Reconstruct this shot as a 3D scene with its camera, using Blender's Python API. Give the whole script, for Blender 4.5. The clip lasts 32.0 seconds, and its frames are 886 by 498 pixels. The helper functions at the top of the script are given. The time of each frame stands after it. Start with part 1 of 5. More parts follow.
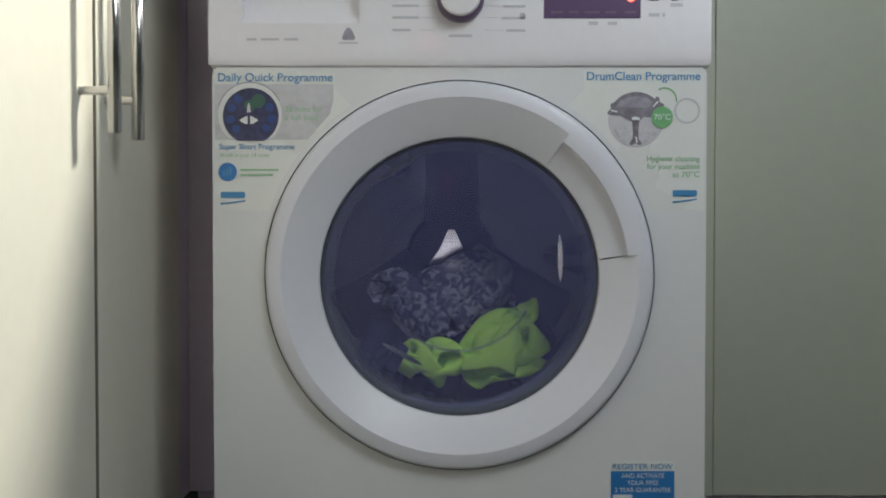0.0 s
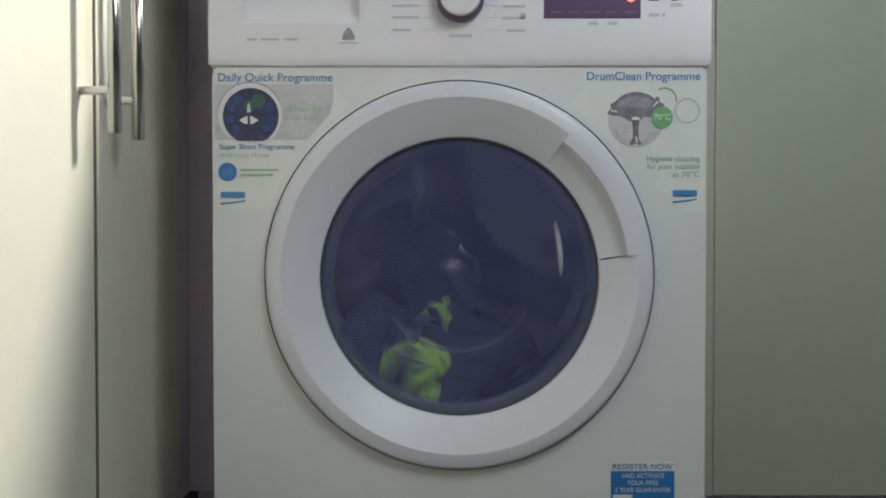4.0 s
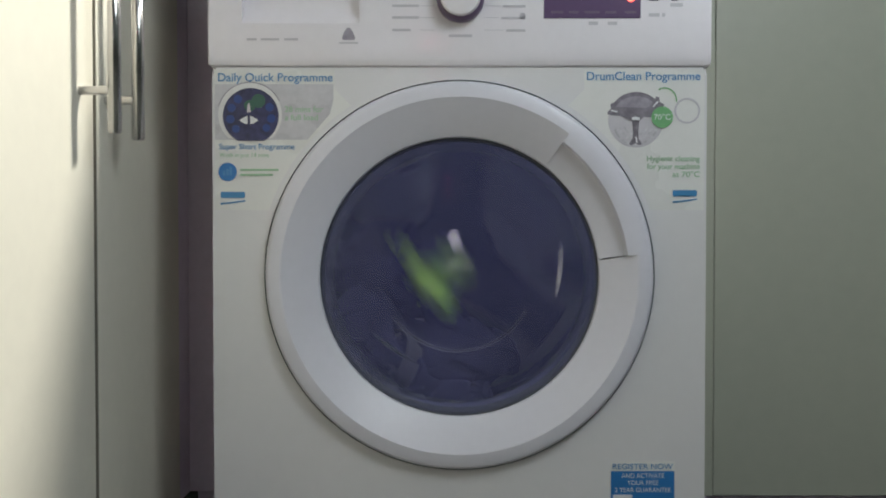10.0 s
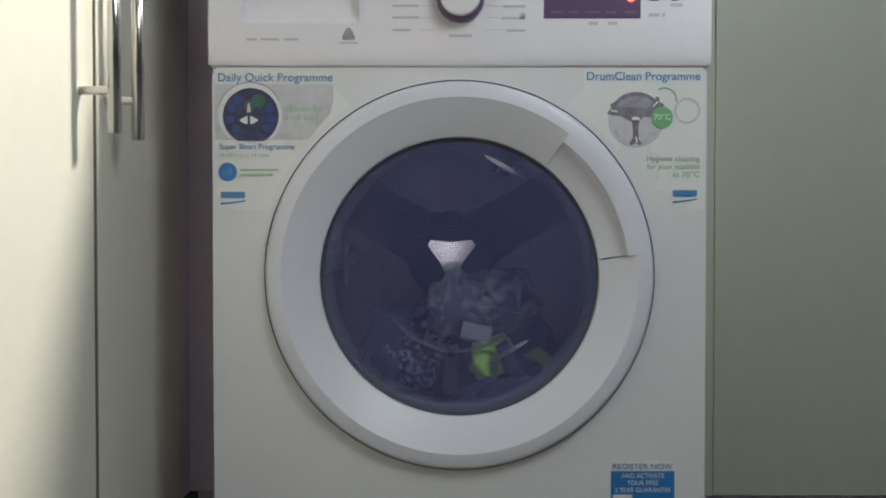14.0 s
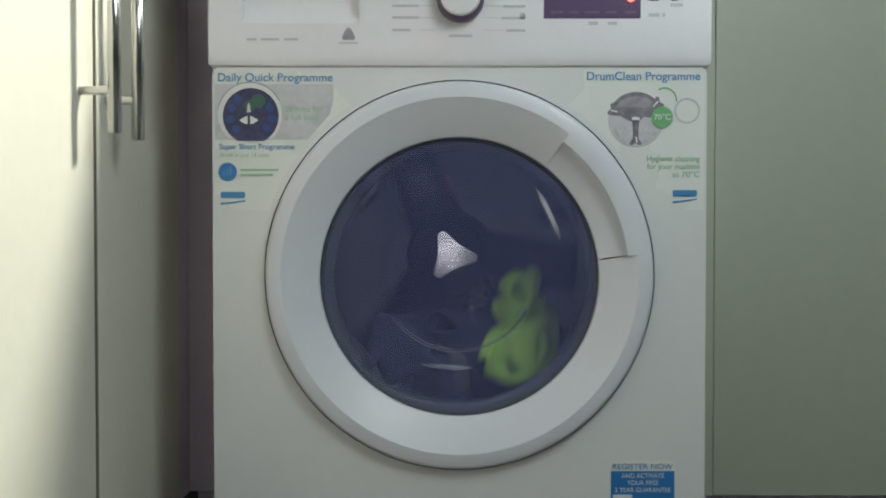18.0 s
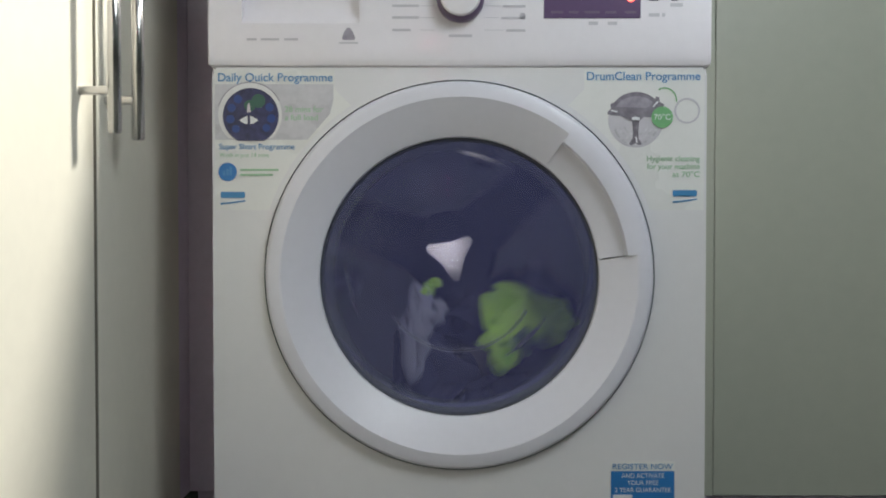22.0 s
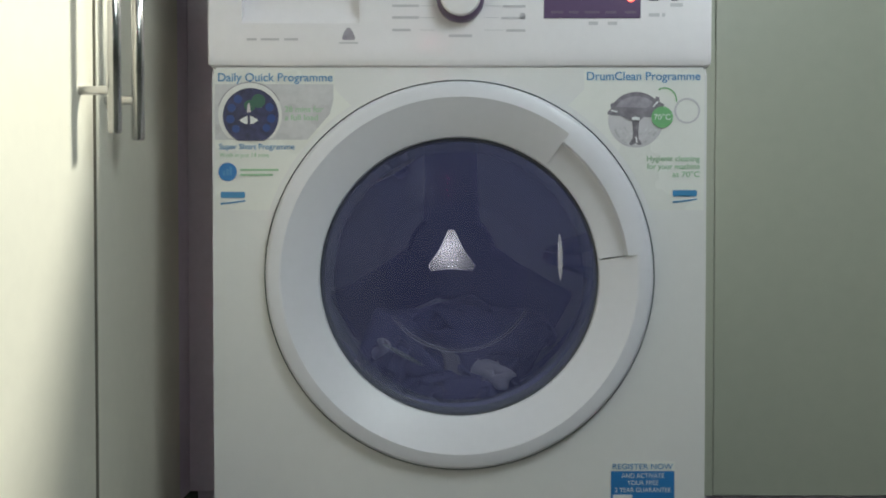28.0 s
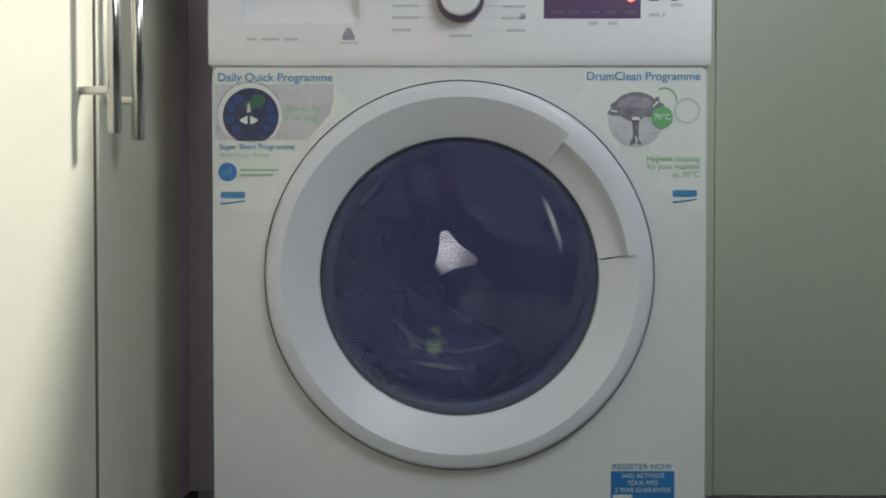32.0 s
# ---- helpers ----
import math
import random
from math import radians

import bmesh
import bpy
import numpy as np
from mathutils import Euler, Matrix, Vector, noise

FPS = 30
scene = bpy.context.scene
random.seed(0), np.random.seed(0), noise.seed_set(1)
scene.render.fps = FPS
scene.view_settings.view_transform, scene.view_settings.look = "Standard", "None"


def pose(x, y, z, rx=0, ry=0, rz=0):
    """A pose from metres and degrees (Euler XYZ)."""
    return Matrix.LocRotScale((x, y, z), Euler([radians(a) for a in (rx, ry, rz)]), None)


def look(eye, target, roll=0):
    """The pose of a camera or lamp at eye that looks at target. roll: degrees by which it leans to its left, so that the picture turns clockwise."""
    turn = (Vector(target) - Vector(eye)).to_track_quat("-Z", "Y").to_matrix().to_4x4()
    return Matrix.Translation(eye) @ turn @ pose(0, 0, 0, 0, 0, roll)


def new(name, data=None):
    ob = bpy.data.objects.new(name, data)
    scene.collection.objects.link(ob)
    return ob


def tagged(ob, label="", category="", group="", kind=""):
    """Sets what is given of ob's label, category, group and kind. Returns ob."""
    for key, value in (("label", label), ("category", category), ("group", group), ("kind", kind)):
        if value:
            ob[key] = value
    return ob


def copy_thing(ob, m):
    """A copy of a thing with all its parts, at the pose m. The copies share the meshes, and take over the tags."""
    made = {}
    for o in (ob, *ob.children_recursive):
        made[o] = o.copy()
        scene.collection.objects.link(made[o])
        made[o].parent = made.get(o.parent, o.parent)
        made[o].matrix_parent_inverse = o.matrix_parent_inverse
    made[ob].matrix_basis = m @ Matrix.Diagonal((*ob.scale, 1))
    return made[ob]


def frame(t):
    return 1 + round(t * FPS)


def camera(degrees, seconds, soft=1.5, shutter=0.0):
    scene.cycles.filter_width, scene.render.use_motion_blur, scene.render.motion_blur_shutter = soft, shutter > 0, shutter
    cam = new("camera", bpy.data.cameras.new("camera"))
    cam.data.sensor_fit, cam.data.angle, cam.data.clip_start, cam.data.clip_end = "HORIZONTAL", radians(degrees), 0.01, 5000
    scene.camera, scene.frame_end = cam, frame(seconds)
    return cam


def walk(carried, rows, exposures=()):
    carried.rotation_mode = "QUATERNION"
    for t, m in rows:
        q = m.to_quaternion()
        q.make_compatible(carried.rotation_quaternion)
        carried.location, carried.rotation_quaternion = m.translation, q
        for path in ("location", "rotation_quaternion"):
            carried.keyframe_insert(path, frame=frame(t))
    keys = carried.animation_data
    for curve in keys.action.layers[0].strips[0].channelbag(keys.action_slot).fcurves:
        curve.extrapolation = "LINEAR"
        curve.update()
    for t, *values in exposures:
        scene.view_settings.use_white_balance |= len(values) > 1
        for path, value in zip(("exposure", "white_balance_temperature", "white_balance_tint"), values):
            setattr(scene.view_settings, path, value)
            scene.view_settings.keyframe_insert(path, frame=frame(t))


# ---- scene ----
# the camera stands still in front of the washing machine
cam = camera(53.4, 32.0, soft=1.9, shutter=1.2)
EYE = pose(-0.02, 0.0, 0.521, 88.8, 0, 0)
walk(cam, [(0.0, EYE), (32.0, EYE)], exposures=[
    (0, 0, 6580, 9), (1, -0, 6580, 8), (2, -0, 6580, 6), (3, -0, 6580, 10), (3.5, -0, 6580, 9), (6, -0.01, 6580, 6), (7, -0.01, 6580, 10),
    (8, -0.01, 6580, 10), (9, -0.01, 6580, 6), (10, -0.01, 6580, 10), (14.5, -0.02, 6580, 10), (16.5, 0.15, 6580, 10), (17, 0.16, 6580, 10), (18, 0.11, 6580, 2),
    (19, 0, 6580, 9), (19.5, 0.06, 6580, 8.5), (20, 0.18, 6580, 8), (21, 0.14, 6580, 10), (22, 0.2, 6580, 11), (23, 0.17, 6580, 12), (24, 0.1, 6580, 10),
    (25, 0.1, 6580, 10), (28, 0.16, 6580, 4), (29, 0.09, 6580, 4), (30, 0.04, 6580, 4), (31, 0, 6580, 6), (32, 0, 6580, 6)])

# ---- light ----
world = bpy.data.worlds.new("world")
world.use_nodes = True
world.node_tree.nodes["Background"].inputs["Color"].default_value = (0.5, 0.56, 0.7, 1)
world.node_tree.nodes["Background"].inputs["Strength"].default_value = 0.3
scene.world = world


def lamp(name, kind, m, power, colour, **more):
    data = bpy.data.lights.new(name, kind)
    data.energy, data.color = power, colour
    ob = new(name, data)
    ob.matrix_world = m
    return ob, data


# small ceiling lamp over the worktop: it throws the edge of the machine's shadow across the cream doors
lamp_ob, lamp_data = lamp("worktop_lamp", "AREA", look((1.30, 1.540, 2.10), (-0.40, 0.78, 0.90)), 12.0, (0.97, 0.96, 0.88))
lamp_data.shape, lamp_data.size, lamp_data.spread = "DISK", 0.34, radians(70)
# daylight in the small low window behind the camera
win_ob, win_data = lamp("window_light", "AREA", look((-0.004, -2.09, 0.425), (-0.004, 1, 0.43)), 0.66, (1.0, 0.98, 0.98))
win_data.shape, win_data.size, win_data.size_y = "RECTANGLE", 0.15, 0.13

# ---- materials ----


def material(name, colour, rough=0.5, metal=0.0, vary=0.06, scale=8.0, fine=120.0, bump=0.0, coat=0.0, spec=0.5):
    m = bpy.data.materials.new(name)
    m.use_nodes = True
    nt = m.node_tree
    b = nt.nodes["Principled BSDF"]
    co = nt.nodes.new("ShaderNodeTexCoord")
    n1 = nt.nodes.new("ShaderNodeTexNoise")
    n1.inputs["Scale"].default_value, n1.inputs["Detail"].default_value = scale, 4
    n2 = nt.nodes.new("ShaderNodeTexNoise")
    n2.inputs["Scale"].default_value, n2.inputs["Detail"].default_value = fine, 3
    for n in (n1, n2):
        nt.links.new(co.outputs["Object"], n.inputs["Vector"])
    mean = nt.nodes.new("ShaderNodeMath")
    mean.operation = "MULTIPLY_ADD"
    mean.inputs[1].default_value = 0.5
    nt.links.new(n2.outputs["Fac"], mean.inputs[0])
    half = nt.nodes.new("ShaderNodeMath")
    half.operation = "MULTIPLY"
    half.inputs[1].default_value = 0.5
    nt.links.new(n1.outputs["Fac"], half.inputs[0])
    nt.links.new(half.outputs[0], mean.inputs[2])
    ramp = nt.nodes.new("ShaderNodeValToRGB")
    lo = [max(0, c * (1 - vary)) for c in colour]
    hi = [min(1, c * (1 + vary)) for c in colour]
    ramp.color_ramp.elements[0].position, ramp.color_ramp.elements[0].color = 0.3, (*lo, 1)
    ramp.color_ramp.elements[1].position, ramp.color_ramp.elements[1].color = 0.7, (*hi, 1)
    nt.links.new(mean.outputs[0], ramp.inputs[0])
    nt.links.new(ramp.outputs[0], b.inputs["Base Color"])
    b.inputs["Metallic"].default_value = metal
    b.inputs["Specular IOR Level"].default_value = spec
    b.inputs["Coat Weight"].default_value, b.inputs["Coat Roughness"].default_value = coat, 0.08
    rr = nt.nodes.new("ShaderNodeMapRange")
    rr.inputs["To Min"].default_value, rr.inputs["To Max"].default_value = max(0.02, rough - 0.06), min(1, rough + 0.06)
    nt.links.new(n1.outputs["Fac"], rr.inputs["Value"])
    nt.links.new(rr.outputs[0], b.inputs["Roughness"])
    if bump:
        bp = nt.nodes.new("ShaderNodeBump")
        bp.inputs["Strength"].default_value, bp.inputs["Distance"].default_value = bump, 0.002
        nt.links.new(mean.outputs[0], bp.inputs["Height"])
        nt.links.new(bp.outputs[0], b.inputs["Normal"])
    return m


def glowing(name, colour, strength):
    m = material(name, colour, 0.4)
    b = m.node_tree.nodes["Principled BSDF"]
    b.inputs["Emission Color"].default_value, b.inputs["Emission Strength"].default_value = (*colour, 1), strength
    return m


def glass_material(name, tint, gloss, power, film, shine_by, haze=(0.40, 0.41, 0.70)):
    """Thin clear glass: see-through, with gloss by Fresnel and a painted haze."""
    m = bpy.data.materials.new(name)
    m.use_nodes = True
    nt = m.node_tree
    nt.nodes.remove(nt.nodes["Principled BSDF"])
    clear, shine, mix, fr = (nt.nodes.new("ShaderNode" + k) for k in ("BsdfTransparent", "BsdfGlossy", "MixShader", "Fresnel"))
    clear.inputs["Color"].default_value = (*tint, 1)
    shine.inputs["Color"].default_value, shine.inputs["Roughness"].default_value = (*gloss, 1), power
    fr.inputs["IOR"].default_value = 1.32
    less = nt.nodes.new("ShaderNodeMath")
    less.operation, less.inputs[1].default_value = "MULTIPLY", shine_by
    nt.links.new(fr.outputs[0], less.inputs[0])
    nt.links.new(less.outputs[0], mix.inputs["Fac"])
    # diffuse layer painted over the glass, for the veil of reflected room light
    veil, wet = nt.nodes.new("ShaderNodeBsdfDiffuse"), nt.nodes.new("ShaderNodeMixShader")
    veil.inputs["Color"].default_value = (*haze, 1)
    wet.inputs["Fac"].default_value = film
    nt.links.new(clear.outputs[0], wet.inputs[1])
    nt.links.new(veil.outputs[0], wet.inputs[2])
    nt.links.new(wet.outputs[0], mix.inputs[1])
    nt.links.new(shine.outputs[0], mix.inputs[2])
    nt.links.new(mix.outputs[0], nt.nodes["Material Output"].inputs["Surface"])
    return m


def spotted(name, dark, light, scale):
    """Printed cotton with small irregular pale spots on a dark ground."""
    m = material(name, dark, 0.85, vary=0.15, scale=20, fine=300, bump=0.3)
    nt = m.node_tree
    b = nt.nodes["Principled BSDF"]
    co = nt.nodes.new("ShaderNodeTexCoord")
    n = nt.nodes.new("ShaderNodeTexNoise")
    n.inputs["Scale"].default_value, n.inputs["Detail"].default_value, n.inputs["Distortion"].default_value = scale, 2.0, 1.2
    nt.links.new(co.outputs["Object"], n.inputs["Vector"])
    ramp = nt.nodes.new("ShaderNodeValToRGB")
    e = ramp.color_ramp.elements
    e[0].position, e[0].color = 0.46, (*dark, 1)
    e[1].position, e[1].color = 0.60, (*light, 1)
    nt.links.new(n.outputs["Fac"], ramp.inputs[0])
    nt.links.new(ramp.outputs[0], b.inputs["Base Color"])
    return m


WHITE = material("white_enamel", (0.785, 0.776, 0.786), 0.32, vary=0.02, scale=3, fine=60, coat=0.2)
PLASTIC = material("white_plastic", (0.885, 0.85, 0.89), 0.35, vary=0.02, scale=4, fine=90, coat=0.5)
DOOR_WHITE = material("door_plastic", (0.762, 0.755, 0.825), 0.42, vary=0.02, scale=4, fine=90, coat=0.12)
SEAM = material("dark_seam", (0.15, 0.19, 0.20), 0.6)
CREAM = material("cream_laminate", (0.76, 0.725, 0.62), 0.45, vary=0.03, scale=3, fine=50, bump=0.03)
GREY_LAM = material("grey_green_laminate", (0.425, 0.440, 0.362), 0.42, vary=0.04, scale=2, fine=40, bump=0.03)
EDGE = material("grey_edge_band", (0.28, 0.26, 0.21), 0.6)
# carcass coloured dark, for the shade in the gaps between the doors
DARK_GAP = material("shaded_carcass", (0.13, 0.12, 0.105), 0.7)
RIB = material("bright_rib_steel", (0.50, 0.50, 0.53), 0.20, metal=1.0, vary=0.03)
FILLER = material("grey_filler_laminate", (0.78, 0.69, 0.80), 0.6, vary=0.05, spec=0.2)
STEEL = material("brushed_steel", (0.60, 0.585, 0.575), 0.22, metal=1.0, vary=0.05, scale=30, fine=400)
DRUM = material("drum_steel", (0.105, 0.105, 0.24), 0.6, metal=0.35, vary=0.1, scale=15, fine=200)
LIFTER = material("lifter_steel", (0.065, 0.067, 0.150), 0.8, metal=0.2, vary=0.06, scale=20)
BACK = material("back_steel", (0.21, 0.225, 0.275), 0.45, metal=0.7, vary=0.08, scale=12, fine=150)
POLISHED = material("polished_steel", (0.17, 0.165, 0.18), 0.12, metal=1.0, vary=0.02)
RUBBER = material("grey_rubber", (0.09, 0.095, 0.11), 0.6, vary=0.1, scale=10)
BEZEL = material("dark_bezel", (0.065, 0.07, 0.085), 0.5)
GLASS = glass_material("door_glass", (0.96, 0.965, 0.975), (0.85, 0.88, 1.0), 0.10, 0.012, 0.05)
# more haze painted on the bowl's wall, edge and rim than on its base
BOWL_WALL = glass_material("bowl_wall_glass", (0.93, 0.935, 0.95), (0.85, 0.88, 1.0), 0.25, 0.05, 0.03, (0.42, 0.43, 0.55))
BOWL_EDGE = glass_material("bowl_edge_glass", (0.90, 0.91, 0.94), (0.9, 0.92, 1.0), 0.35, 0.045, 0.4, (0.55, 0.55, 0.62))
BOWL_ARC = glass_material("painted_arc", (0.93, 0.93, 0.95), (0.95, 0.95, 1.0), 0.30, 0.075, 0.5, (0.60, 0.58, 0.62))
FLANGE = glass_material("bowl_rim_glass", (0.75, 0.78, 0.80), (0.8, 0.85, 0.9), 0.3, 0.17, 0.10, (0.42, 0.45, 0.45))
VEIL_GLASS = glass_material("veil_pane", (0.97, 0.97, 0.985), (0.85, 0.88, 1.0), 0.04, 0.17, 0.4, (0.31, 0.33, 0.73))
KNOB_RING = material("purple_black_plastic", (0.145, 0.10, 0.175), 0.35)
DISPLAY = material("display_window", (0.145, 0.095, 0.185), 0.2)
LED = glowing("red_led", (1.0, 0.10, 0.06), 5.0)
FILL_GLOBE = glowing("fill_globe", (0.795, 0.87, 0.935), 10.4)
GLOW_PATCH = glowing("glowing_patch", (0.55, 0.55, 0.66), 3.6)
RED_BAR = glowing("red_bar", (1.0, 0.08, 0.24), 6.5)
INK = material("grey_ink", (0.60, 0.575, 0.62), 0.6)
PALE_INK = material("pale_ink", (0.62, 0.60, 0.64), 0.6)
SHEET = material("sticker_film", (0.82, 0.82, 0.80), 0.28, vary=0.02)
SHEET_GREY = material("sticker_grey_print", (0.62, 0.61, 0.64), 0.28, vary=0.10, scale=25)
BLUE = material("blue_print", (0.03, 0.20, 0.52), 0.35)
SKY_BLUE = material("blue_letters", (0.07, 0.28, 0.55), 0.35)
GREEN_INK = material("green_print", (0.20, 0.48, 0.22), 0.35)
SMALL_GREEN = material("fine_green_print", (0.34, 0.56, 0.36), 0.35)
NIGHT = material("dark_blue_print", (0.04, 0.045, 0.12), 0.3, vary=0.4, scale=60)
DIM_BLUE = material("dim_blue_print", (0.03, 0.07, 0.25), 0.3)
DIM_GREEN = material("dim_green_print", (0.045, 0.13, 0.10), 0.3)
SILVER_INK = material("silver_print", (0.80, 0.79, 0.79), 0.3)
DARK_PRINT = material("dark_grey_print", (0.25, 0.23, 0.27), 0.35, vary=0.3, scale=60)
FADED_PRINT = material("faded_purple_print", (0.36, 0.33, 0.39), 0.35, vary=0.25, scale=60)
MID_PRINT = material("mid_grey_print", (0.60, 0.59, 0.62), 0.35, vary=0.3, scale=60)
WHITE_INK = material("white_letters", (0.80, 0.82, 0.84), 0.35)
WALL = material("wall_paint", (0.24, 0.29, 0.26), 0.8, vary=0.03, bump=0.05)
CEIL = material("ceiling_paint", (0.8, 0.8, 0.78), 0.9, vary=0.02)
FLOOR = material("floor_vinyl", (0.07, 0.075, 0.065), 0.5, vary=0.15, scale=5)
WORKTOP = material("worktop_laminate", (0.30, 0.28, 0.26), 0.35, vary=0.25, scale=40)
LIME = material("lime_cotton", (0.57, 0.94, 0.14), 0.9, vary=0.12, scale=25, fine=500, bump=0.35)
NAVY = material("navy_cotton", (0.062, 0.064, 0.140), 0.9, vary=0.3, scale=18, fine=400, bump=0.4)
SLATE = spotted("slate_cotton", (0.095, 0.108, 0.150), (0.21, 0.225, 0.27), 34.0)
PALE = material("pale_grey_cotton", (0.35, 0.345, 0.42), 0.9, vary=0.12, scale=25, fine=400, bump=0.4)
PALE_HEM = material("pale_hem_cotton", (0.15, 0.147, 0.175), 0.9, vary=0.15, scale=25, fine=400, bump=0.4)
TAG = material("woven_label", (0.26, 0.26, 0.29), 0.8)
LEOPARD = spotted("spotted_cotton", (0.060, 0.062, 0.135), (0.30, 0.30, 0.36), 80.0)

# ---- building helpers ----


def empty(name, m):
    ob = new(name)
    ob.matrix_world = m
    return ob


def part(name, bm, mat, parent=None, label="", smooth=False, m=None):
    me = bpy.data.meshes.new(name)
    bmesh.ops.recalc_face_normals(bm, faces=bm.faces)
    bm.to_mesh(me)
    bm.free()
    if smooth:
        for p in me.polygons:
            p.use_smooth = True
        me.set_sharp_from_angle(angle=radians(28))
    me.materials.append(mat)
    ob = new(name, me)
    ob.parent = parent
    if m is not None:
        ob.matrix_basis = m
    if label:
        tagged(ob, label)
    return ob


def box(x0, x1, y0, y1, z0, z1, bevel=0.0, seg=2):
    bm = bmesh.new()
    bmesh.ops.create_cube(bm, size=1.0)
    for v in bm.verts:
        v.co = Vector(((x0 + x1) / 2 + v.co.x * (x1 - x0), (y0 + y1) / 2 + v.co.y * (y1 - y0), (z0 + z1) / 2 + v.co.z * (z1 - z0)))
    if bevel:
        bmesh.ops.bevel(bm, geom=bm.edges[:], offset=bevel, segments=seg, profile=0.5, affect="EDGES")
    return bm


def lathe(profile, cx=0.0, cz=0.0, n=96, a0=0.0, a1=360.0, close=False, drop=0.0):
    """A surface turned round the y axis through (cx, cz): profile of (radius, y); drop: how much lower the opening in it sits."""
    bm = bmesh.new()
    full = abs(a1 - a0 - 360) < 1e-6
    k = n if full else n + 1
    rings = []
    for i in range(k):
        a = radians(a0 + (a1 - a0) * i / n)
        rings.append([bm.verts.new((cx + r * math.cos(a), y, cz + r * math.sin(a) - (drop if r < 0.178 else 0.0))) for r, y in profile])
    for i in range(n):
        p, q = rings[i], rings[(i + 1) % k]
        for j in range(len(profile) - (0 if close else 1)):
            jj = (j + 1) % len(profile)
            bm.faces.new((p[j], p[jj], q[jj], q[j]))
    if close and not full:
        bm.faces.new(rings[0])
        bm.faces.new(rings[-1])
    bmesh.ops.remove_doubles(bm, verts=bm.verts, dist=1e-6)
    return bm


def plate(points, y0, y1):
    """A flat piece in the x-z plane, from y0 (front) to y1 (back)."""
    bm = bmesh.new()
    f = [bm.verts.new((x, y0, z)) for x, z in points]
    b = [bm.verts.new((x, y1, z)) for x, z in points]
    bm.faces.new(f)
    bm.faces.new(b[::-1])
    n = len(points)
    for i in range(n):
        bm.faces.new((f[i], f[(i + 1) % n], b[(i + 1) % n], b[i]))
    return bm


def disc_points(cx, cz, r, n=40, a0=0, a1=360):
    return [(cx + r * math.cos(radians(a0 + (a1 - a0) * i / n)), cz + r * math.sin(radians(a0 + (a1 - a0) * i / n))) for i in range(n + (0 if a1 - a0 == 360 else 1))]


def rod(p, q, r, n=20, bevel=0.0008):
    bm = bmesh.new()
    p, q = Vector(p), Vector(q)
    d = q - p
    bmesh.ops.create_cone(bm, cap_ends=True, segments=n, radius1=r, radius2=r, depth=d.length)
    if bevel:
        rim = [e for e in bm.edges if abs(e.verts[0].co.z - e.verts[1].co.z) < 1e-6]
        bmesh.ops.bevel(bm, geom=rim, offset=bevel, segments=2, affect="EDGES")
    bmesh.ops.transform(bm, matrix=Matrix.Translation((p + q) / 2) @ d.to_track_quat("Z", "Y").to_matrix().to_4x4(), verts=bm.verts)
    return bm


def words(text, x, z, height, width, y, mat, parent, name="lettering", align="LEFT", bold=0.0):
    """Raised lettering, cap height and total width given, its base line at z."""
    cu = bpy.data.curves.new(name, "FONT")
    cu.body, cu.size, cu.extrude, cu.offset = text, 1.0, 0.0, bold
    ob = bpy.data.objects.new(name, cu)
    scene.collection.objects.link(ob)
    dg = bpy.context.evaluated_depsgraph_get()
    me = bpy.data.meshes.new_from_object(ob.evaluated_get(dg))
    bpy.data.objects.remove(ob)
    bpy.data.curves.remove(cu)
    xs = [v.co.x for v in me.vertices]
    x0, x1 = min(xs), max(xs)
    sx, sz = width / (x1 - x0), height / 0.70
    off = {"LEFT": 0.0, "CENTER": -width / 2, "RIGHT": -width}[align]
    for v in me.vertices:
        v.co = Vector((x + off + (v.co.x - x0) * sx, y, z + v.co.y * sz))
    me.materials.clear()
    me.materials.append(mat)
    ob = new(name, me)
    ob.parent = parent
    return ob


def bar(x0, x1, z0, z1, y, mat, parent, name="print_bar"):
    return part(name, plate([(x0, z0), (x1, z0), (x1, z1), (x0, z1)], y, y + 0.0004), mat, parent)

# ---- the room ----
FRONT = 1.07      # front of the washing machine
UNITS = 1.31      # fronts of the kitchen units beside it
LEFT = -0.395     # fronts of the cupboards that stand at a right angle


def structure(name, bm, mat, label):
    return tagged(part(name, bm, mat), label, name.split("_")[0], kind="structure")


structure("floor", box(-1.2, 2.4, -2.2, 2.0, -0.1, 0.0), FLOOR, "brown vinyl kitchen floor in the shade")
structure("ceiling", box(-1.2, 2.4, -2.2, 2.0, 2.42, 2.52), CEIL, "plain white painted ceiling")
structure("wall_north", box(-1.2, 2.4, 1.90, 2.0, 0.0, 2.42), WALL, "plain painted wall behind the kitchen units")
south = box(-1.2, -0.14, -2.2, -2.1, 0.0, 2.42)
for piece in ((0.132, 2.4, 0.0, 2.42), (-0.14, 0.132, 0.0, 0.295), (-0.14, 0.132, 0.555, 2.42)):
    extra = box(piece[0], piece[1], -2.2, -2.1, piece[2], piece[3])
    hold = bpy.data.meshes.new("hold")
    extra.to_mesh(hold)
    extra.free()
    south.from_mesh(hold)
    bpy.data.meshes.remove(hold)
structure("wall_south", south, WALL, "plain painted wall facing the kitchen units")
structure("wall_west", box(-1.2, -1.1, -2.1, 1.90, 0.0, 2.42), WALL, "plain painted wall behind the cream cupboards")
structure("wall_east", box(2.3, 2.4, -2.1, 1.90, 0.0, 2.42), WALL, "plain painted kitchen wall")


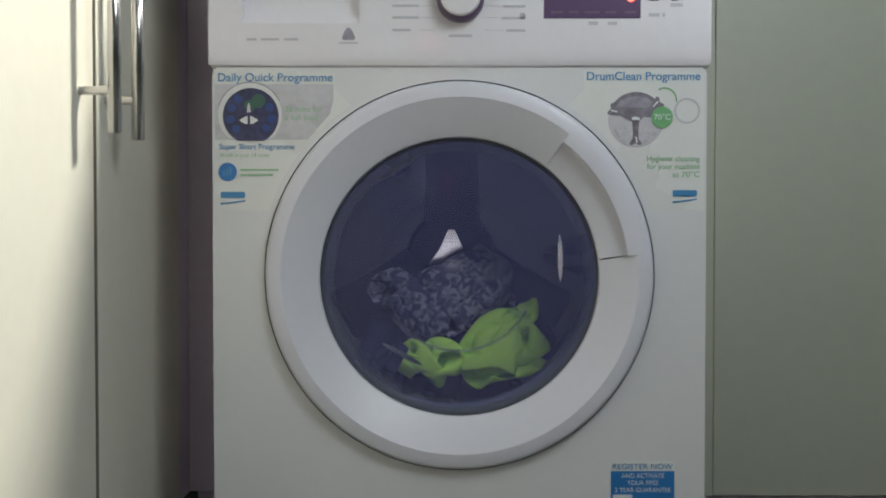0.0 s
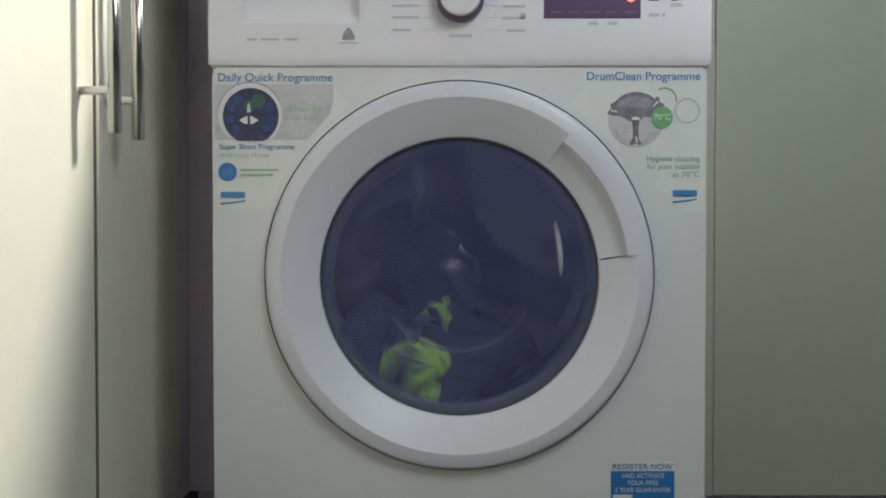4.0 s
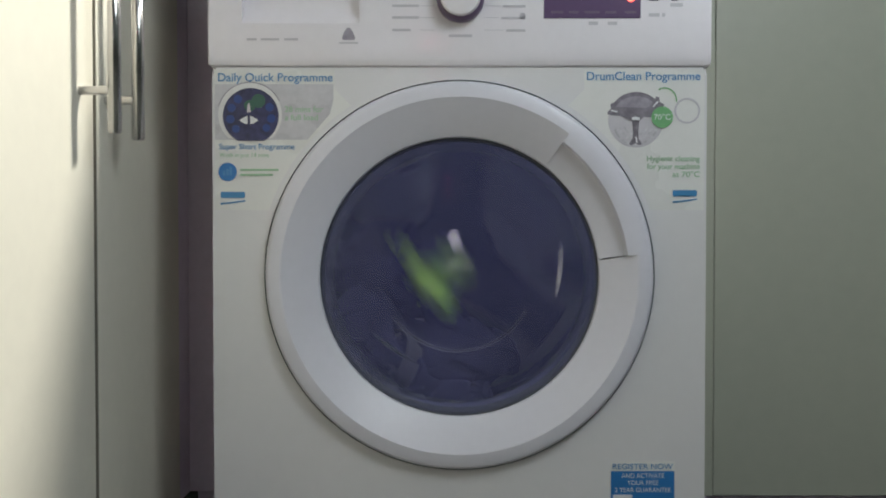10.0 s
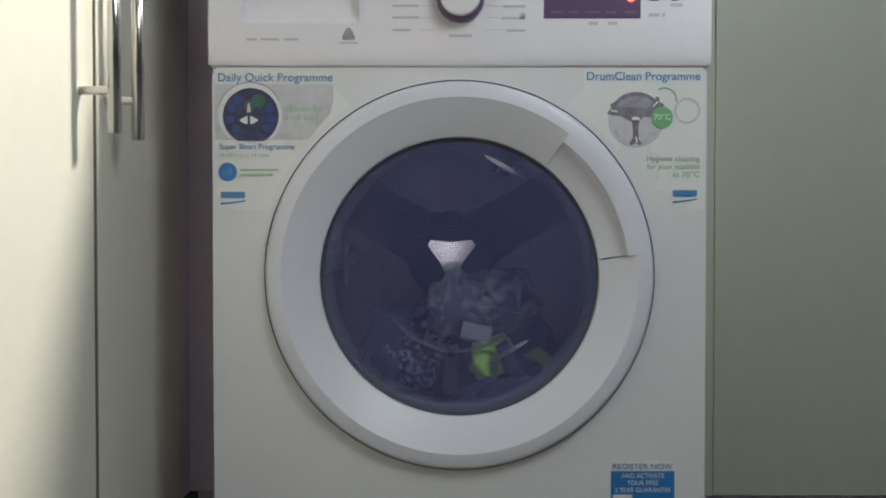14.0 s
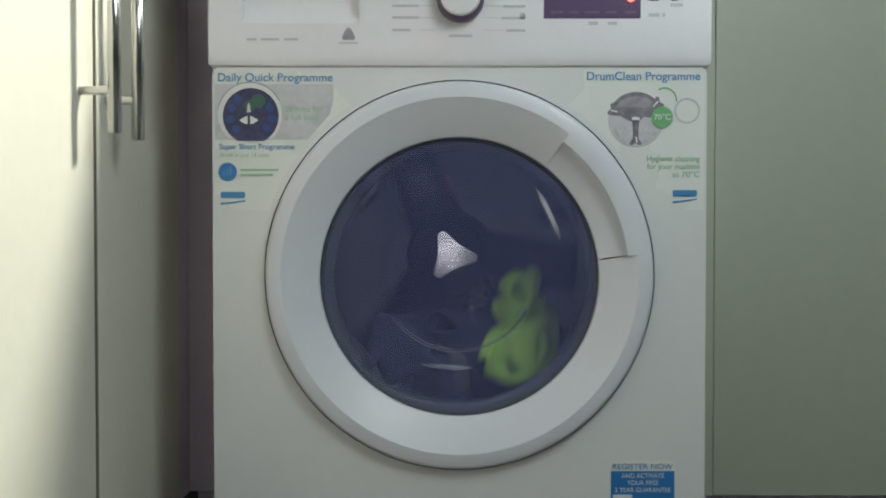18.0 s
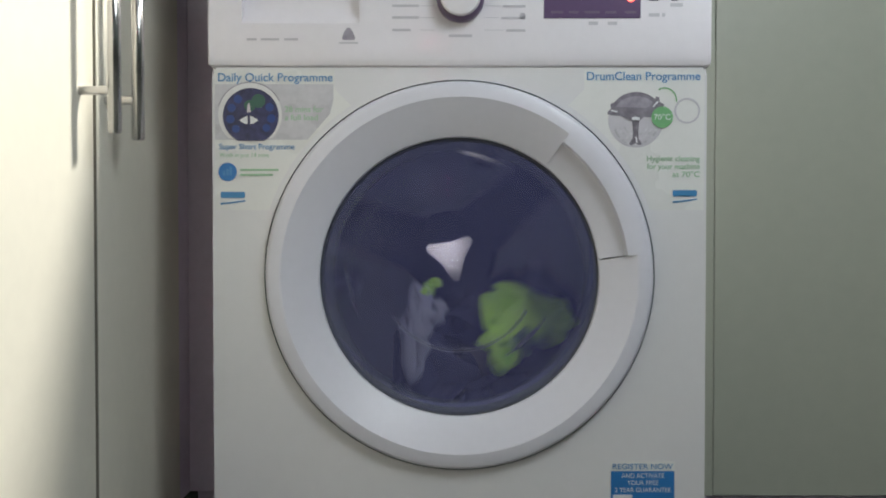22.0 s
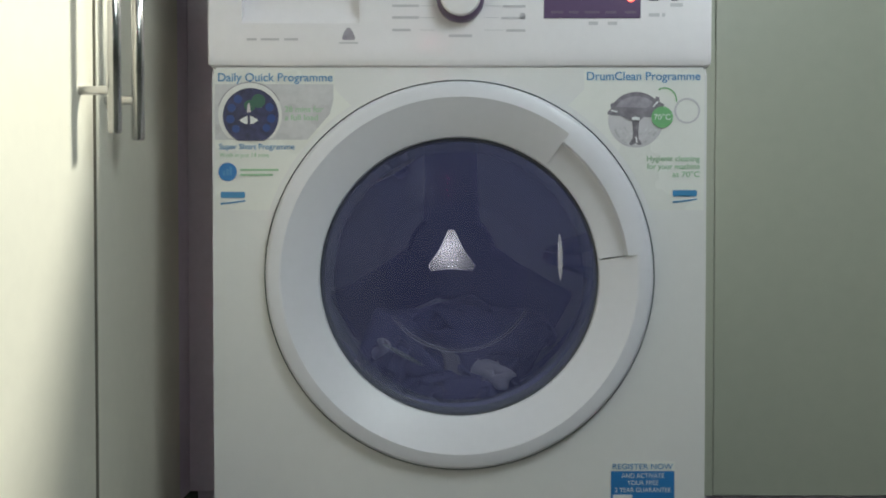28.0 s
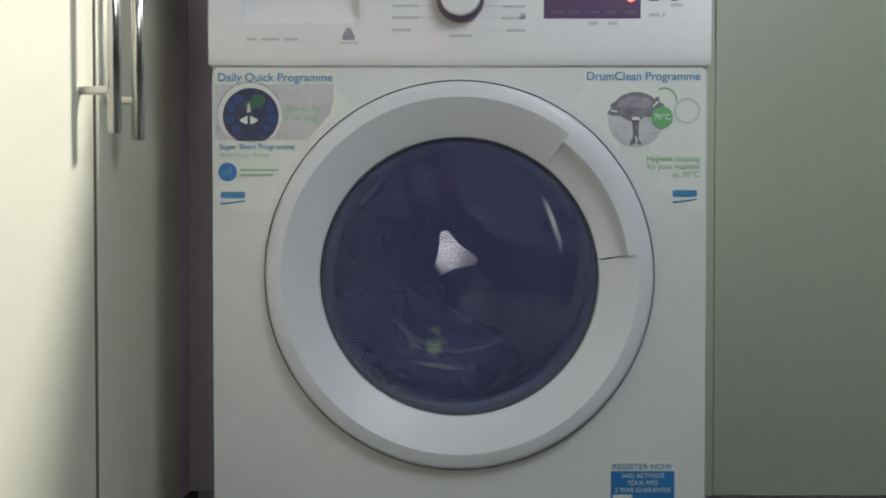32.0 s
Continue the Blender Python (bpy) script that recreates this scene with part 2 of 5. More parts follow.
# added fill light: unseen paper lantern hung over the floor to light the fronts
FILL_LAMP = (0.58, 0.26, 1.38)
pendant = tagged(empty("added_fill_lamp", pose(FILL_LAMP[0], FILL_LAMP[1], 2.42)), "round white lantern on a white cord, added unseen to light the fronts", "pendant lamp")
drop = FILL_LAMP[2] - 2.42
bm = bmesh.new()
bmesh.ops.create_uvsphere(bm, u_segments=40, v_segments=24, radius=0.245)
part("globe", bm, FILL_GLOBE, pendant, "glowing white globe of the added lantern", True, pose(0, 0, drop))
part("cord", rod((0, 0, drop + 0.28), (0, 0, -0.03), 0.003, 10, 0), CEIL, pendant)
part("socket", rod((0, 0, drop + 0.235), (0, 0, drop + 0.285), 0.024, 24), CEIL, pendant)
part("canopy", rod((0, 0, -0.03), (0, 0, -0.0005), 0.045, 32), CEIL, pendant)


# invented glowing box on the far wall, for faint reflections in the door glass
control = tagged(empty("reflection_box", pose(-0.22, -2.1, 1.31)), "unseen white wall box invented for reflections, with glowing patch and red bar", "control box")
part("housing", box(-0.29, 0.20, 0.0005, 0.05, -0.20, 0.20, 0.012, 3), CEIL, control, "", True)
part("glow_patch", box(-0.25, 0.02, 0.0502, 0.060, -0.13, 0.13, 0.004), GLOW_PATCH, control, "dim glowing patch for a reflection")
part("glow_bar", box(0.122, 0.162, 0.0502, 0.054, -0.13, 0.14, 0.002), RED_BAR, control, "glowing red bar")


def cupboard(name, label, x_front, y0, y1, hinge_far, handle_y):
    """A base unit that faces +x: carcass, door with a bar handle, plinth."""
    base = tagged(empty(name, pose(x_front, (y0 + y1) / 2, 0)), label, "cupboard", group="cream base cupboards")
    w = (y1 - y0) / 2
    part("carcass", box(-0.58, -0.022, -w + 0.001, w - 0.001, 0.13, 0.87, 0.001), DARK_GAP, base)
    part("plinth", box(-0.56, -0.06, -w + 0.001, w - 0.001, 0.002, 0.128), FILLER, base)
    door = part("door", box(-0.018, 0.0, -w + 0.0062, w - 0.0030, 0.135, 0.865, 0.0016, 3), CREAM, base)
    part("edge_band", box(-0.0176, -0.0008, -w + 0.0050, -w + 0.0063, 0.137, 0.863), EDGE, door, "grey edge band")
    hy = handle_y - (y0 + y1) / 2
    handle = part("handle", rod((0.036, hy, 0.6215), (0.036, hy, 0.8575), 0.0068, 28, 0.0012), STEEL, door, "brushed steel bar handle", smooth=False)
    for z in (0.6655, 0.8135):
        part("handle_post", rod((0.0, hy, z), (0.036, hy, z), 0.0048, 20, 0), STEEL, door)
    for p in handle.data.polygons:
        p.use_smooth = True
    return base


cupboard("base_cupboard", "cream laminate base cupboard with a brushed steel bar handle", LEFT, 0.350, 0.951, True, 0.912)
cupboard("base_cupboard", "narrow cream cupboard beside the corner with a bar handle", LEFT, 0.951, 1.253, False, 0.982)
cupboard("base_cupboard", "cream laminate base cupboard further along the run", LEFT, -0.25, 0.350, True, 0.31)

corner = tagged(empty("corner_post", pose(LEFT, 1.28, 0)), "grey corner filler panel between cupboards and washing machine", "filler panel")
part("side_strip", box(-0.02, -0.004, -0.026, 0.048, 0.13, 0.87, 0.001), FILLER, corner)
part("front_strip", box(-0.004, 0.14, 0.030, 0.048, 0.131, 0.87, 0.0015), FILLER, corner)
part("plinth", box(-0.004, 0.14, 0.075, 0.093, 0.002, 0.128), FILLER, corner)

unit = tagged(empty("tall_door_unit", pose(0.382, UNITS, 0)), "plain grey-green laminate cupboard front beside the washing machine", "cupboard")
part("carcass", box(0.0, 0.62, 0.022, 0.56, 0.13, 0.87, 0.001), GREY_LAM, unit)
part("door", box(0.002, 0.618, 0.0, 0.018, 0.124, 0.866, 0.0015, 3), GREY_LAM, unit)
part("end_strip", box(-0.081, 0.0014, 0.0012, 0.019, 0.124, 0.866, 0.0006), GREY_LAM, unit)
part("plinth", box(-0.081, 0.62, 0.05, 0.066, 0.002, 0.122), FILLER, unit)
copy_thing(unit, pose(1.006, UNITS, 0))

board = part("worktop", box(0.381, 1.7, 1.312, 1.898, 0.872, 0.912, 0.004), WORKTOP)
tagged(board, "dark laminate worktop over the grey-green units", "worktop")
worktop = part("worktop", box(-0.374, 0.38, 1.062, 1.898, 0.872, 0.912, 0.004), WORKTOP)
tagged(worktop, "dark laminate worktop over the washing machine", "worktop")
worktop2 = part("worktop", box(-1.09, -0.375, -0.25, 1.16, 0.872, 0.912, 0.004), WORKTOP)
tagged(worktop2, "dark laminate worktop over the cream cupboards", "worktop")

# ---- the washing machine ----
CZ = 0.466        # height of the door's centre
machine = tagged(empty("washing_machine", pose(0, FRONT, 0)), "white front-loading washing machine, door closed, washing a load", "washing machine")


def holed_front(hw, z0, z1, cz, r, y0, y1, corner=0.006):
    """A front sheet with a round hole."""
    corners = [math.atan2(z - cz, x) for x in (-hw, hw) for z in (z0, z1)]
    angles = sorted([radians(i * 1.5) - math.pi for i in range(240)] + corners)
    bm = bmesh.new()
    ins, outs, back, deep = [], [], [], []
    for a in angles:
        c, s = math.cos(a), math.sin(a)
        k = min(hw / abs(c) if abs(c) > 1e-9 else 1e9, ((z1 - cz) if s > 0 else (cz - z0)) / abs(s) if abs(s) > 1e-9 else 1e9)
        ins.append(bm.verts.new((r * c, y0, cz + r * s)))
        outs.append(bm.verts.new((k * c, y0, cz + k * s)))
        deep.append(bm.verts.new((r * c, y1, cz + r * s)))
        back.append(bm.verts.new((k * c, y1, cz + k * s)))
    n = len(angles)
    for i in range(n):
        j = (i + 1) % n
        bm.faces.new((ins[i], ins[j], outs[j], outs[i]))
        bm.faces.new((ins[i], ins[j], deep[j], deep[i]))
        bm.faces.new((outs[i], outs[j], back[j], back[i]))
    outset = set(outs)
    edge = [e for e in bm.edges if e.verts[0] in outset and e.verts[1] in outset]
    bmesh.ops.bevel(bm, geom=edge, offset=corner, segments=3, affect="EDGES")
    return bm


part("front_panel", holed_front(0.2995, 0.045, 0.7185, CZ, 0.2375, 0.0, 0.028), WHITE, machine)
part("casing", box(-0.2985, -0.2965, 0.029, 0.55, 0.03, 0.84), WHITE, machine)
part("casing", box(0.2965, 0.2985, 0.029, 0.55, 0.03, 0.84), WHITE, machine)
part("back_sheet", box(-0.2960, 0.2960, 0.548, 0.55, 0.03, 0.84), WHITE, machine)
part("base_plate", box(-0.2960, 0.2960, 0.03, 0.547, 0.03, 0.034), WHITE, machine)
part("lid", box(-0.300, 0.300, 0.012, 0.555, 0.8415, 0.856, 0.004), PLASTIC, machine)
for fx in (-0.25, 0.25):
    for fy in (0.06, 0.50):
        part("foot", rod((fx, fy, 0.0), (fx, fy, 0.031), 0.02, 16), RUBBER, machine)
part("kick_panel", box(-0.2985, 0.2985, 0.012, 0.024, 0.032, 0.044), PLASTIC, machine)

# control panel, its drawer, knob, display


def scooped(bm, x0, x1, z0, z1, depth, face):
    """Cuts a pocket into a front at y = face that starts at z0 and grows deeper up to z1."""
    cut = bmesh.new()
    tri = [(face - 0.02, z0 - 0.02), (face - 0.02, z1), (face + depth, z1), (face + depth * 0.95, z0 + 0.040), (face + depth * 0.75, z0 + 0.024),
           (face + depth * 0.45, z0 + 0.012), (face, z0), (face - 0.008, z0 - 0.003)]
    a = [cut.verts.new((x0, y, z)) for y, z in tri]
    c = [cut.verts.new((x1, y, z)) for y, z in tri]
    cut.faces.new(a)
    cut.faces.new(c[::-1])
    for i in range(len(tri)):
        j = (i + 1) % len(tri)
        cut.faces.new((a[i], a[j], c[j], c[i]))
    bmesh.ops.recalc_face_normals(cut, faces=cut.faces)
    made = []
    for name, m in (("body", bm), ("cutter", cut)):
        me = bpy.data.meshes.new(name)
        m.to_mesh(me)
        m.free()
        made.append(new(name, me))
    mod = made[0].modifiers.new("pocket", "BOOLEAN")
    mod.operation, mod.object, mod.solver = "DIFFERENCE", made[1], "EXACT"
    me = bpy.data.meshes.new_from_object(made[0].evaluated_get(bpy.context.evaluated_depsgraph_get()))
    for ob in made:
        bpy.data.objects.remove(ob)
    out = bmesh.new()
    out.from_mesh(me)
    bpy.data.meshes.remove(me)
    return out



def rolled(x0, x1):
    """The control panel's front: flat, its lower edge rolled back."""
    prof = [(0.03, 0.8405), (-0.003, 0.8405), (-0.0055, 0.8390), (-0.006, 0.8360), (-0.006, 0.7400), (-0.0058, 0.7340), (-0.0053, 0.7280), (-0.0044, 0.7235), (-0.0030, 0.7205), (-0.0004, 0.7192), (0.03, 0.7192)]
    bm = bmesh.new()
    p = [bm.verts.new((x0, y, z)) for y, z in prof]
    q = [bm.verts.new((x1, y, z)) for y, z in prof]
    bm.faces.new(p)
    bm.faces.new(q[::-1])
    for i in range(len(prof)):
        j = (i + 1) % len(prof)
        bm.faces.new((p[i], p[j], q[j], q[i]))
    bmesh.ops.recalc_face_normals(bm, faces=bm.faces)
    ends = [e for e in bm.edges if abs(e.verts[0].co.x - e.verts[1].co.x) < 1e-6]
    bmesh.ops.bevel(bm, geom=ends, offset=0.0025, segments=3, affect="EDGES", clamp_overlap=True)
    return bm


panel = part("control_panel", scooped(rolled(-0.3035, 0.3035), -0.262, -0.1205, 0.770, 0.834, 0.020, -0.006), PLASTIC, machine, "", True)
PY = -0.0066
part("drop_icon", plate([(-0.1400, 0.7500), (-0.1270, 0.7500), (-0.1255, 0.7522), (-0.1285, 0.7600), (-0.1318, 0.7645), (-0.1352, 0.7645), (-0.1385, 0.7600), (-0.1415, 0.7522)], PY, PY + 0.0004), FADED_PRINT, panel)
for x0, x1 in ((-0.256, -0.244), (-0.239, -0.217), (-0.211, -0.194)):
    bar(x0, x1, 0.7495, 0.7520, PY, INK, panel)
bar(-0.145, -0.122, 0.7455, 0.7475, PY, PALE_INK, panel)
KX, KZ = 0.0008, 0.7995
knob = part("programme_knob", lathe([(0.0288, 0.0), (0.0288, -0.009), (0.0272, -0.0120), (0.0240, -0.0135)], KX, KZ, 64), KNOB_RING, panel, "dark purple-black ring of the programme knob", True, pose(0, -0.006, 0))
part("knob_face", lathe([(0.0242, -0.010), (0.0240, -0.0165), (0.0225, -0.0190), (0.0190, -0.0200), (0.0, -0.0202)], KX, KZ, 64), PLASTIC, knob, "white knob face", True)
for z, l0, r0 in ((0.7895, -0.081, 0.052), (0.7755, -0.081, 0.050), (0.7605, -0.081, 0.056)):
    bar(l0, l0 + 0.022 + 0.01 * (z > 0.77), z, z + 0.0028, PY, INK, panel)
    bar(r0, 0.079, z - 0.0006, z + 0.0022, PY, INK, panel)
    bar(l0 + 0.034, -0.030, z + 0.001, z + 0.0016, PY, PALE_INK, panel, "guide_line")
    bar(0.030, r0 - 0.003, z + 0.001, z + 0.0016, PY, PALE_INK, panel, "guide_line")
part("programme_mark", plate(disc_points(0.0755, 0.7790, 0.0036, 20), PY, PY + 0.0004), INK, panel)
bar(-0.013, 0.015, 0.7535, 0.7565, PY, INK, panel)
disp = part("display", box(0.101, 0.2175, -0.0072, -0.003, 0.7758, 0.832, 0.0012), DISPLAY, panel, "dark purple display window")
for x0, x1 in ((0.110, 0.124), (0.131, 0.143), (0.150, 0.168), (0.175, 0.188), (0.199, 0.212)):
    bar(x0, x1, 0.7815, 0.7845, -0.0077, KNOB_RING, disp)
for x0 in (0.120, 0.143, 0.160, 0.181):
    bar(x0, x0 + 0.004, 0.7985, 0.8065, -0.0077, PALE_INK, disp, "segment_bar")
part("indicator_led", plate(disc_points(0.2055, 0.8010, 0.0052, 24), -0.0080, -0.0073), LED, disp, "glowing red indicator")
for x0, x1 in ((0.227, 0.239), (0.254, 0.262)):
    part("button", box(x0, x1, -0.0080, -0.004, 0.797, 0.808, 0.001), NIGHT, panel)
for x0, x1, z in ((0.155, 0.166, 0.768), (0.178, 0.189, 0.768), (0.227, 0.240, 0.778), (0.243, 0.247, 0.778), (0.253, 0.268, 0.790)):
    bar(x0, x1, z, z + 0.004, PY, PALE_INK, panel)

# door: ring with a grip recess, bowl of glass, seal
door = part("porthole_door", lathe([(0.2374, 0.0012), (0.2372, 0.02), (0.2000, 0.0305)], 0, CZ, 240), SEAM, machine, "dark seam round the door", True)
A0, A1 = 7.0, 52.4
full = [(0.2353, 0.012), (0.2353, -0.003), (0.2340, -0.0085), (0.2305, -0.0125), (0.2240, -0.0145), (0.2150, -0.0151), (0.1775, 0.0060), (0.1722, 0.0098), (0.1709, 0.016), (0.1709, 0.030)]
part("door_ring", lathe(full, 0, CZ, 160, A1, A0 + 360, drop=0.0024), DOOR_WHITE, door, "white plastic door ring", True)
grip = [(0.2353, 0.012), (0.2353, -0.003), (0.2340, -0.0085), (0.2305, -0.0125), (0.2240, -0.0145), (0.2080, -0.0150), (0.2035, -0.0140), (0.2015, -0.0100), (0.2015, 0.0140)]
part("grip", lathe(grip, 0, CZ, 40, A0, A1, close=True), DOOR_WHITE, door, "white curved door grip", True)
part("grip_recess", lathe([(0.2030, -0.0035), (0.1990, -0.0028), (0.1800, 0.0060), (0.1722, 0.0108), (0.1709, 0.016), (0.1709, 0.030), (0.2030, 0.030)], 0, CZ, 40, A0, A1, close=True, drop=0.0024), DOOR_WHITE, door, "", True)
for a in (A0, A1):
    t = radians(a)
    cut = [(r * math.cos(t), y, CZ + r * math.sin(t)) for r, y in full]
    bm = bmesh.new()
    bm.faces.new([bm.verts.new(v) for v in cut])
    bmesh.ops.solidify(bm, geom=bm.faces[:], thickness=0.0006)
    part("recess_end", bm, DOOR_WHITE, door)
part("inner_bezel", lathe([(0.1714, 0.0140), (0.1692, 0.0150), (0.1674, 0.0190), (0.1679, 0.0290)], 0, CZ - 0.0024, 128), BEZEL, door, "dark bezel round the glass", True)
bowl = part("glass_bowl", lathe([(0.1560, 0.0330), (0.1510, 0.0520), (0.1430, 0.0740), (0.1310, 0.0930), (0.1160, 0.1060), (0.1060, 0.1110)], 0, CZ - 0.0024, 96), BOWL_WALL, door, "clear bowl-shaped door glass", True)
base = part("bowl_base", lathe([(0.0960, 0.1158), (0.0700, 0.1195), (0.0350, 0.1215), (0.0, 0.1220)], 0, CZ - 0.0024, 96), GLASS, bowl, "clear base of the glass bowl", True)
edge = part("bowl_edge", lathe([(0.1060, 0.1110), (0.1040, 0.1126), (0.1015, 0.1142), (0.0985, 0.1153), (0.0960, 0.1158)], 0, CZ - 0.0024, 96), BOWL_EDGE, bowl, "thick rounded edge of the glass bowl", True)
flange = part("bowl_flange", lathe([(0.1692, 0.0185), (0.1660, 0.0195), (0.1640, 0.0215), (0.1600, 0.0235), (0.1575, 0.0275), (0.1560, 0.0330)], 0, CZ - 0.0024, 128), FLANGE, bowl, "milky grey rim of the glass bowl", True)
# pale crescent painted in for an arc of light reflected by the bowl
bowl_arc = part("light_arc", lathe([(0.1048 - 0.0022 * math.cos(radians(a)), 0.1148 + 0.0020 * math.sin(radians(a))) for a in range(0, 360, 45)], 0, CZ - 0.0024, 60, 214.0, 332.0, close=True), BOWL_ARC, bowl, "thin pale crescent painted for the light arc in the bowl", True)
for piece in (bowl, base, edge, flange, bowl_arc):
    piece.visible_shadow = False
# pane added over the bowl to hold the painted haze
cover = part("veil_pane", lathe([(0.1696, 0.0160), (0.1500, 0.0135), (0.1000, 0.0085), (0.0500, 0.0055), (0.0, 0.0045)], 0, CZ - 0.0024, 96), VEIL_GLASS, door, "slightly domed pane added to carry the bluish veil", True)
cover.visible_shadow = False
part("door_seal", lathe([(0.1995, 0.031), (0.1900, 0.036), (0.1760, 0.046), (0.1725, 0.058), (0.1745, 0.070), (0.1830, 0.080), (0.1880, 0.095), (0.2400, 0.099)], 0, CZ, 96), RUBBER, machine, "grey rubber door seal", True)

# drum: turns about its own axis
drum = empty("drum", Matrix())
drum.parent = machine
drum.matrix_basis = pose(-0.006, 0, CZ + 0.014)
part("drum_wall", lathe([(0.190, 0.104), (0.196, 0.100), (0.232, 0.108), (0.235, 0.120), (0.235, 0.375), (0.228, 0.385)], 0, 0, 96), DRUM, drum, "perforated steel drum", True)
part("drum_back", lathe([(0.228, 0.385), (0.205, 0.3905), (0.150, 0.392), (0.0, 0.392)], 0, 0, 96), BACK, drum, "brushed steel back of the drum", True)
# arms darker than the back: shading of their slopes put into the colour
for i in range(3):
    bm = bmesh.new()
    rings = []
    for r, w, h in ((0.036, 0.030, 0.004), (0.060, 0.038, 0.007), (0.110, 0.034, 0.010), (0.165, 0.034, 0.010), (0.200, 0.038, 0.008), (0.212, 0.041, 0.000)):
        rings.append([bm.verts.new((x, 0.3918 - y, r)) for x, y in ((-w - 0.010, 0), (-w - 0.004, h * 0.6), (-w + 0.004, h), (w - 0.004, h), (w + 0.004, h * 0.6), (w + 0.010, 0))])
    for p, q in zip(rings, rings[1:]):
        for k in range(5):
            bm.faces.new((p[k], p[k + 1], q[k + 1], q[k]))
    bmesh.ops.rotate(bm, cent=(0, 0, 0), matrix=Matrix.Rotation(radians(120 * i), 3, "Y"), verts=bm.verts)
    part("back_arm", bm, LIFTER, drum, "raised arm on the drum's back, coloured darker for its shade", True)
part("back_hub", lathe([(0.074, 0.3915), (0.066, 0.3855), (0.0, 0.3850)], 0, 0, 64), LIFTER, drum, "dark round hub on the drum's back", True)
star = []
for i in range(3):
    for da, r in ((-60, 0.022), (-7, 0.043), (7, 0.043)):
        a = radians(90 + 120 * i + da)
        star.append((r * math.cos(a), r * math.sin(a)))
part("drum_star", plate(star, 0.382, 0.391), POLISHED, drum, "polished three-armed star on the drum's back")
for i in range(3):
    a = radians(120 * i)
    bm = bmesh.new()
    sect = [(-0.042, 0.232), (-0.024, 0.185), (-0.010, 0.148), (0.010, 0.148), (0.024, 0.185), (0.042, 0.232)]
    rows_ = []
    for y, k in ((0.152, 0.55), (0.166, 0.88), (0.195, 1.0), (0.360, 1.0), (0.378, 0.7)):
        rows_.append([bm.verts.new((x * k, y, 0.232 - (0.232 - z) * k)) for x, z in sect])
    for p, q in zip(rows_, rows_[1:]):
        for j in range(5):
            bm.faces.new((p[j], p[j + 1], q[j + 1], q[j]))
    bm.faces.new(rows_[0])
    bm.faces.new(rows_[-1])
    bmesh.ops.rotate(bm, cent=(0, 0, 0), matrix=Matrix.Rotation(radians(90) - a, 3, "Y"), verts=bm.verts)
    bmesh.ops.bevel(bm, geom=bm.edges[:], offset=0.004, segments=2, affect="EDGES", clamp_overlap=True)
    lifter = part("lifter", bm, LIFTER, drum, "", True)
    # each lifter: slim domed bright steel rib on a short stem, added to glint
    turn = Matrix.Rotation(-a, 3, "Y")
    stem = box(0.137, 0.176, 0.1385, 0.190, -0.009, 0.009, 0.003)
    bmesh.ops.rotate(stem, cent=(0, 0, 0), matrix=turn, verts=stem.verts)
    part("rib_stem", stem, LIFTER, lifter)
    rib = bmesh.new()
    grid = []
    for h in range(9):
        s = h / 4 - 1
        half = 0.0031 * math.sqrt(1.02 - s * s)
        grid.append([rib.verts.new((0.146 + half * k / 3, 0.132 + (half * k / 3) ** 2 / 0.3 + half * k / 3 * -0.36 + s * 0.032 * 0.13 + (s * 0.032) ** 2 / 0.6, 0.004 + s * 0.032)) for k in range(-3, 4)])
    for p, q in zip(grid, grid[1:]):
        for k in range(6):
            rib.faces.new((p[k], p[k + 1], q[k + 1], q[k]))
    bmesh.ops.rotate(rib, cent=(0, 0, 0), matrix=turn, verts=rib.verts)
    bmesh.ops.solidify(rib, geom=rib.faces[:], thickness=0.002)
    part("glint_rib", rib, RIB, lifter, "polished rib added at the lifter's end for a glint", True)

# stickers on the front
SY = -0.0007


def film(points, name, label, mat=SHEET):
    return part(name, plate(points, SY + 0.0004, SY + 0.0006), mat, machine, label)


def arc(a0, a1, r, n=14):
    return [(r * math.cos(radians(a0 + (a1 - a0) * i / n)), CZ + r * math.sin(radians(a0 + (a1 - a0) * i / n))) for i in range(n + 1)]


left = film([(-0.2965, 0.546), (-0.2965, 0.716), (-0.151, 0.716), (-0.151, 0.692)] + arc(122.5, 161.0, 0.2445), "promotion_sticker", "clear sticker with blue heading and dial picture")
T = SY - 0.0004
part("print_band", plate([(-0.296, 0.631), (-0.184, 0.631), (-0.157, 0.662), (-0.1525, 0.680), (-0.1525, 0.698), (-0.296, 0.698)], T + 0.0002, T + 0.0003), SHEET_GREY, left)
words("Daily Quick Programme", -0.292, 0.7015, 0.0098, 0.1385, T, SKY_BLUE, left, bold=0.005)
part("dial_rim_print", plate(disc_points(-0.2535, 0.6612, 0.0385, 48, -48, 228), T - 0.0001, T + 0.0003), SILVER_INK, left)
part("dial_edge_print", lathe([(0.0385, T - 0.0001), (0.0397, T - 0.0001), (0.0397, T + 0.0003), (0.0385, T + 0.0003)], -0.2535, 0.6612, 40, 25, 165, close=True), FADED_PRINT, left)
part("dial_print", plate(disc_points(-0.2525, 0.6595, 0.0338, 48, -62, 242), T - 0.0006, T - 0.0002), NIGHT, left)
for s in (-1, 1):
    part("dial_pointer_print", plate([(-0.2548 + s * 0.0015, 0.6595), (-0.2548 + s * 0.005, 0.6585), (-0.2548 + s * 0.0115, 0.6545), (-0.2548 + s * 0.006, 0.6505), (-0.2548 + s * 0.0015, 0.6498)], T - 0.0010, T - 0.0006), WHITE_INK, left)
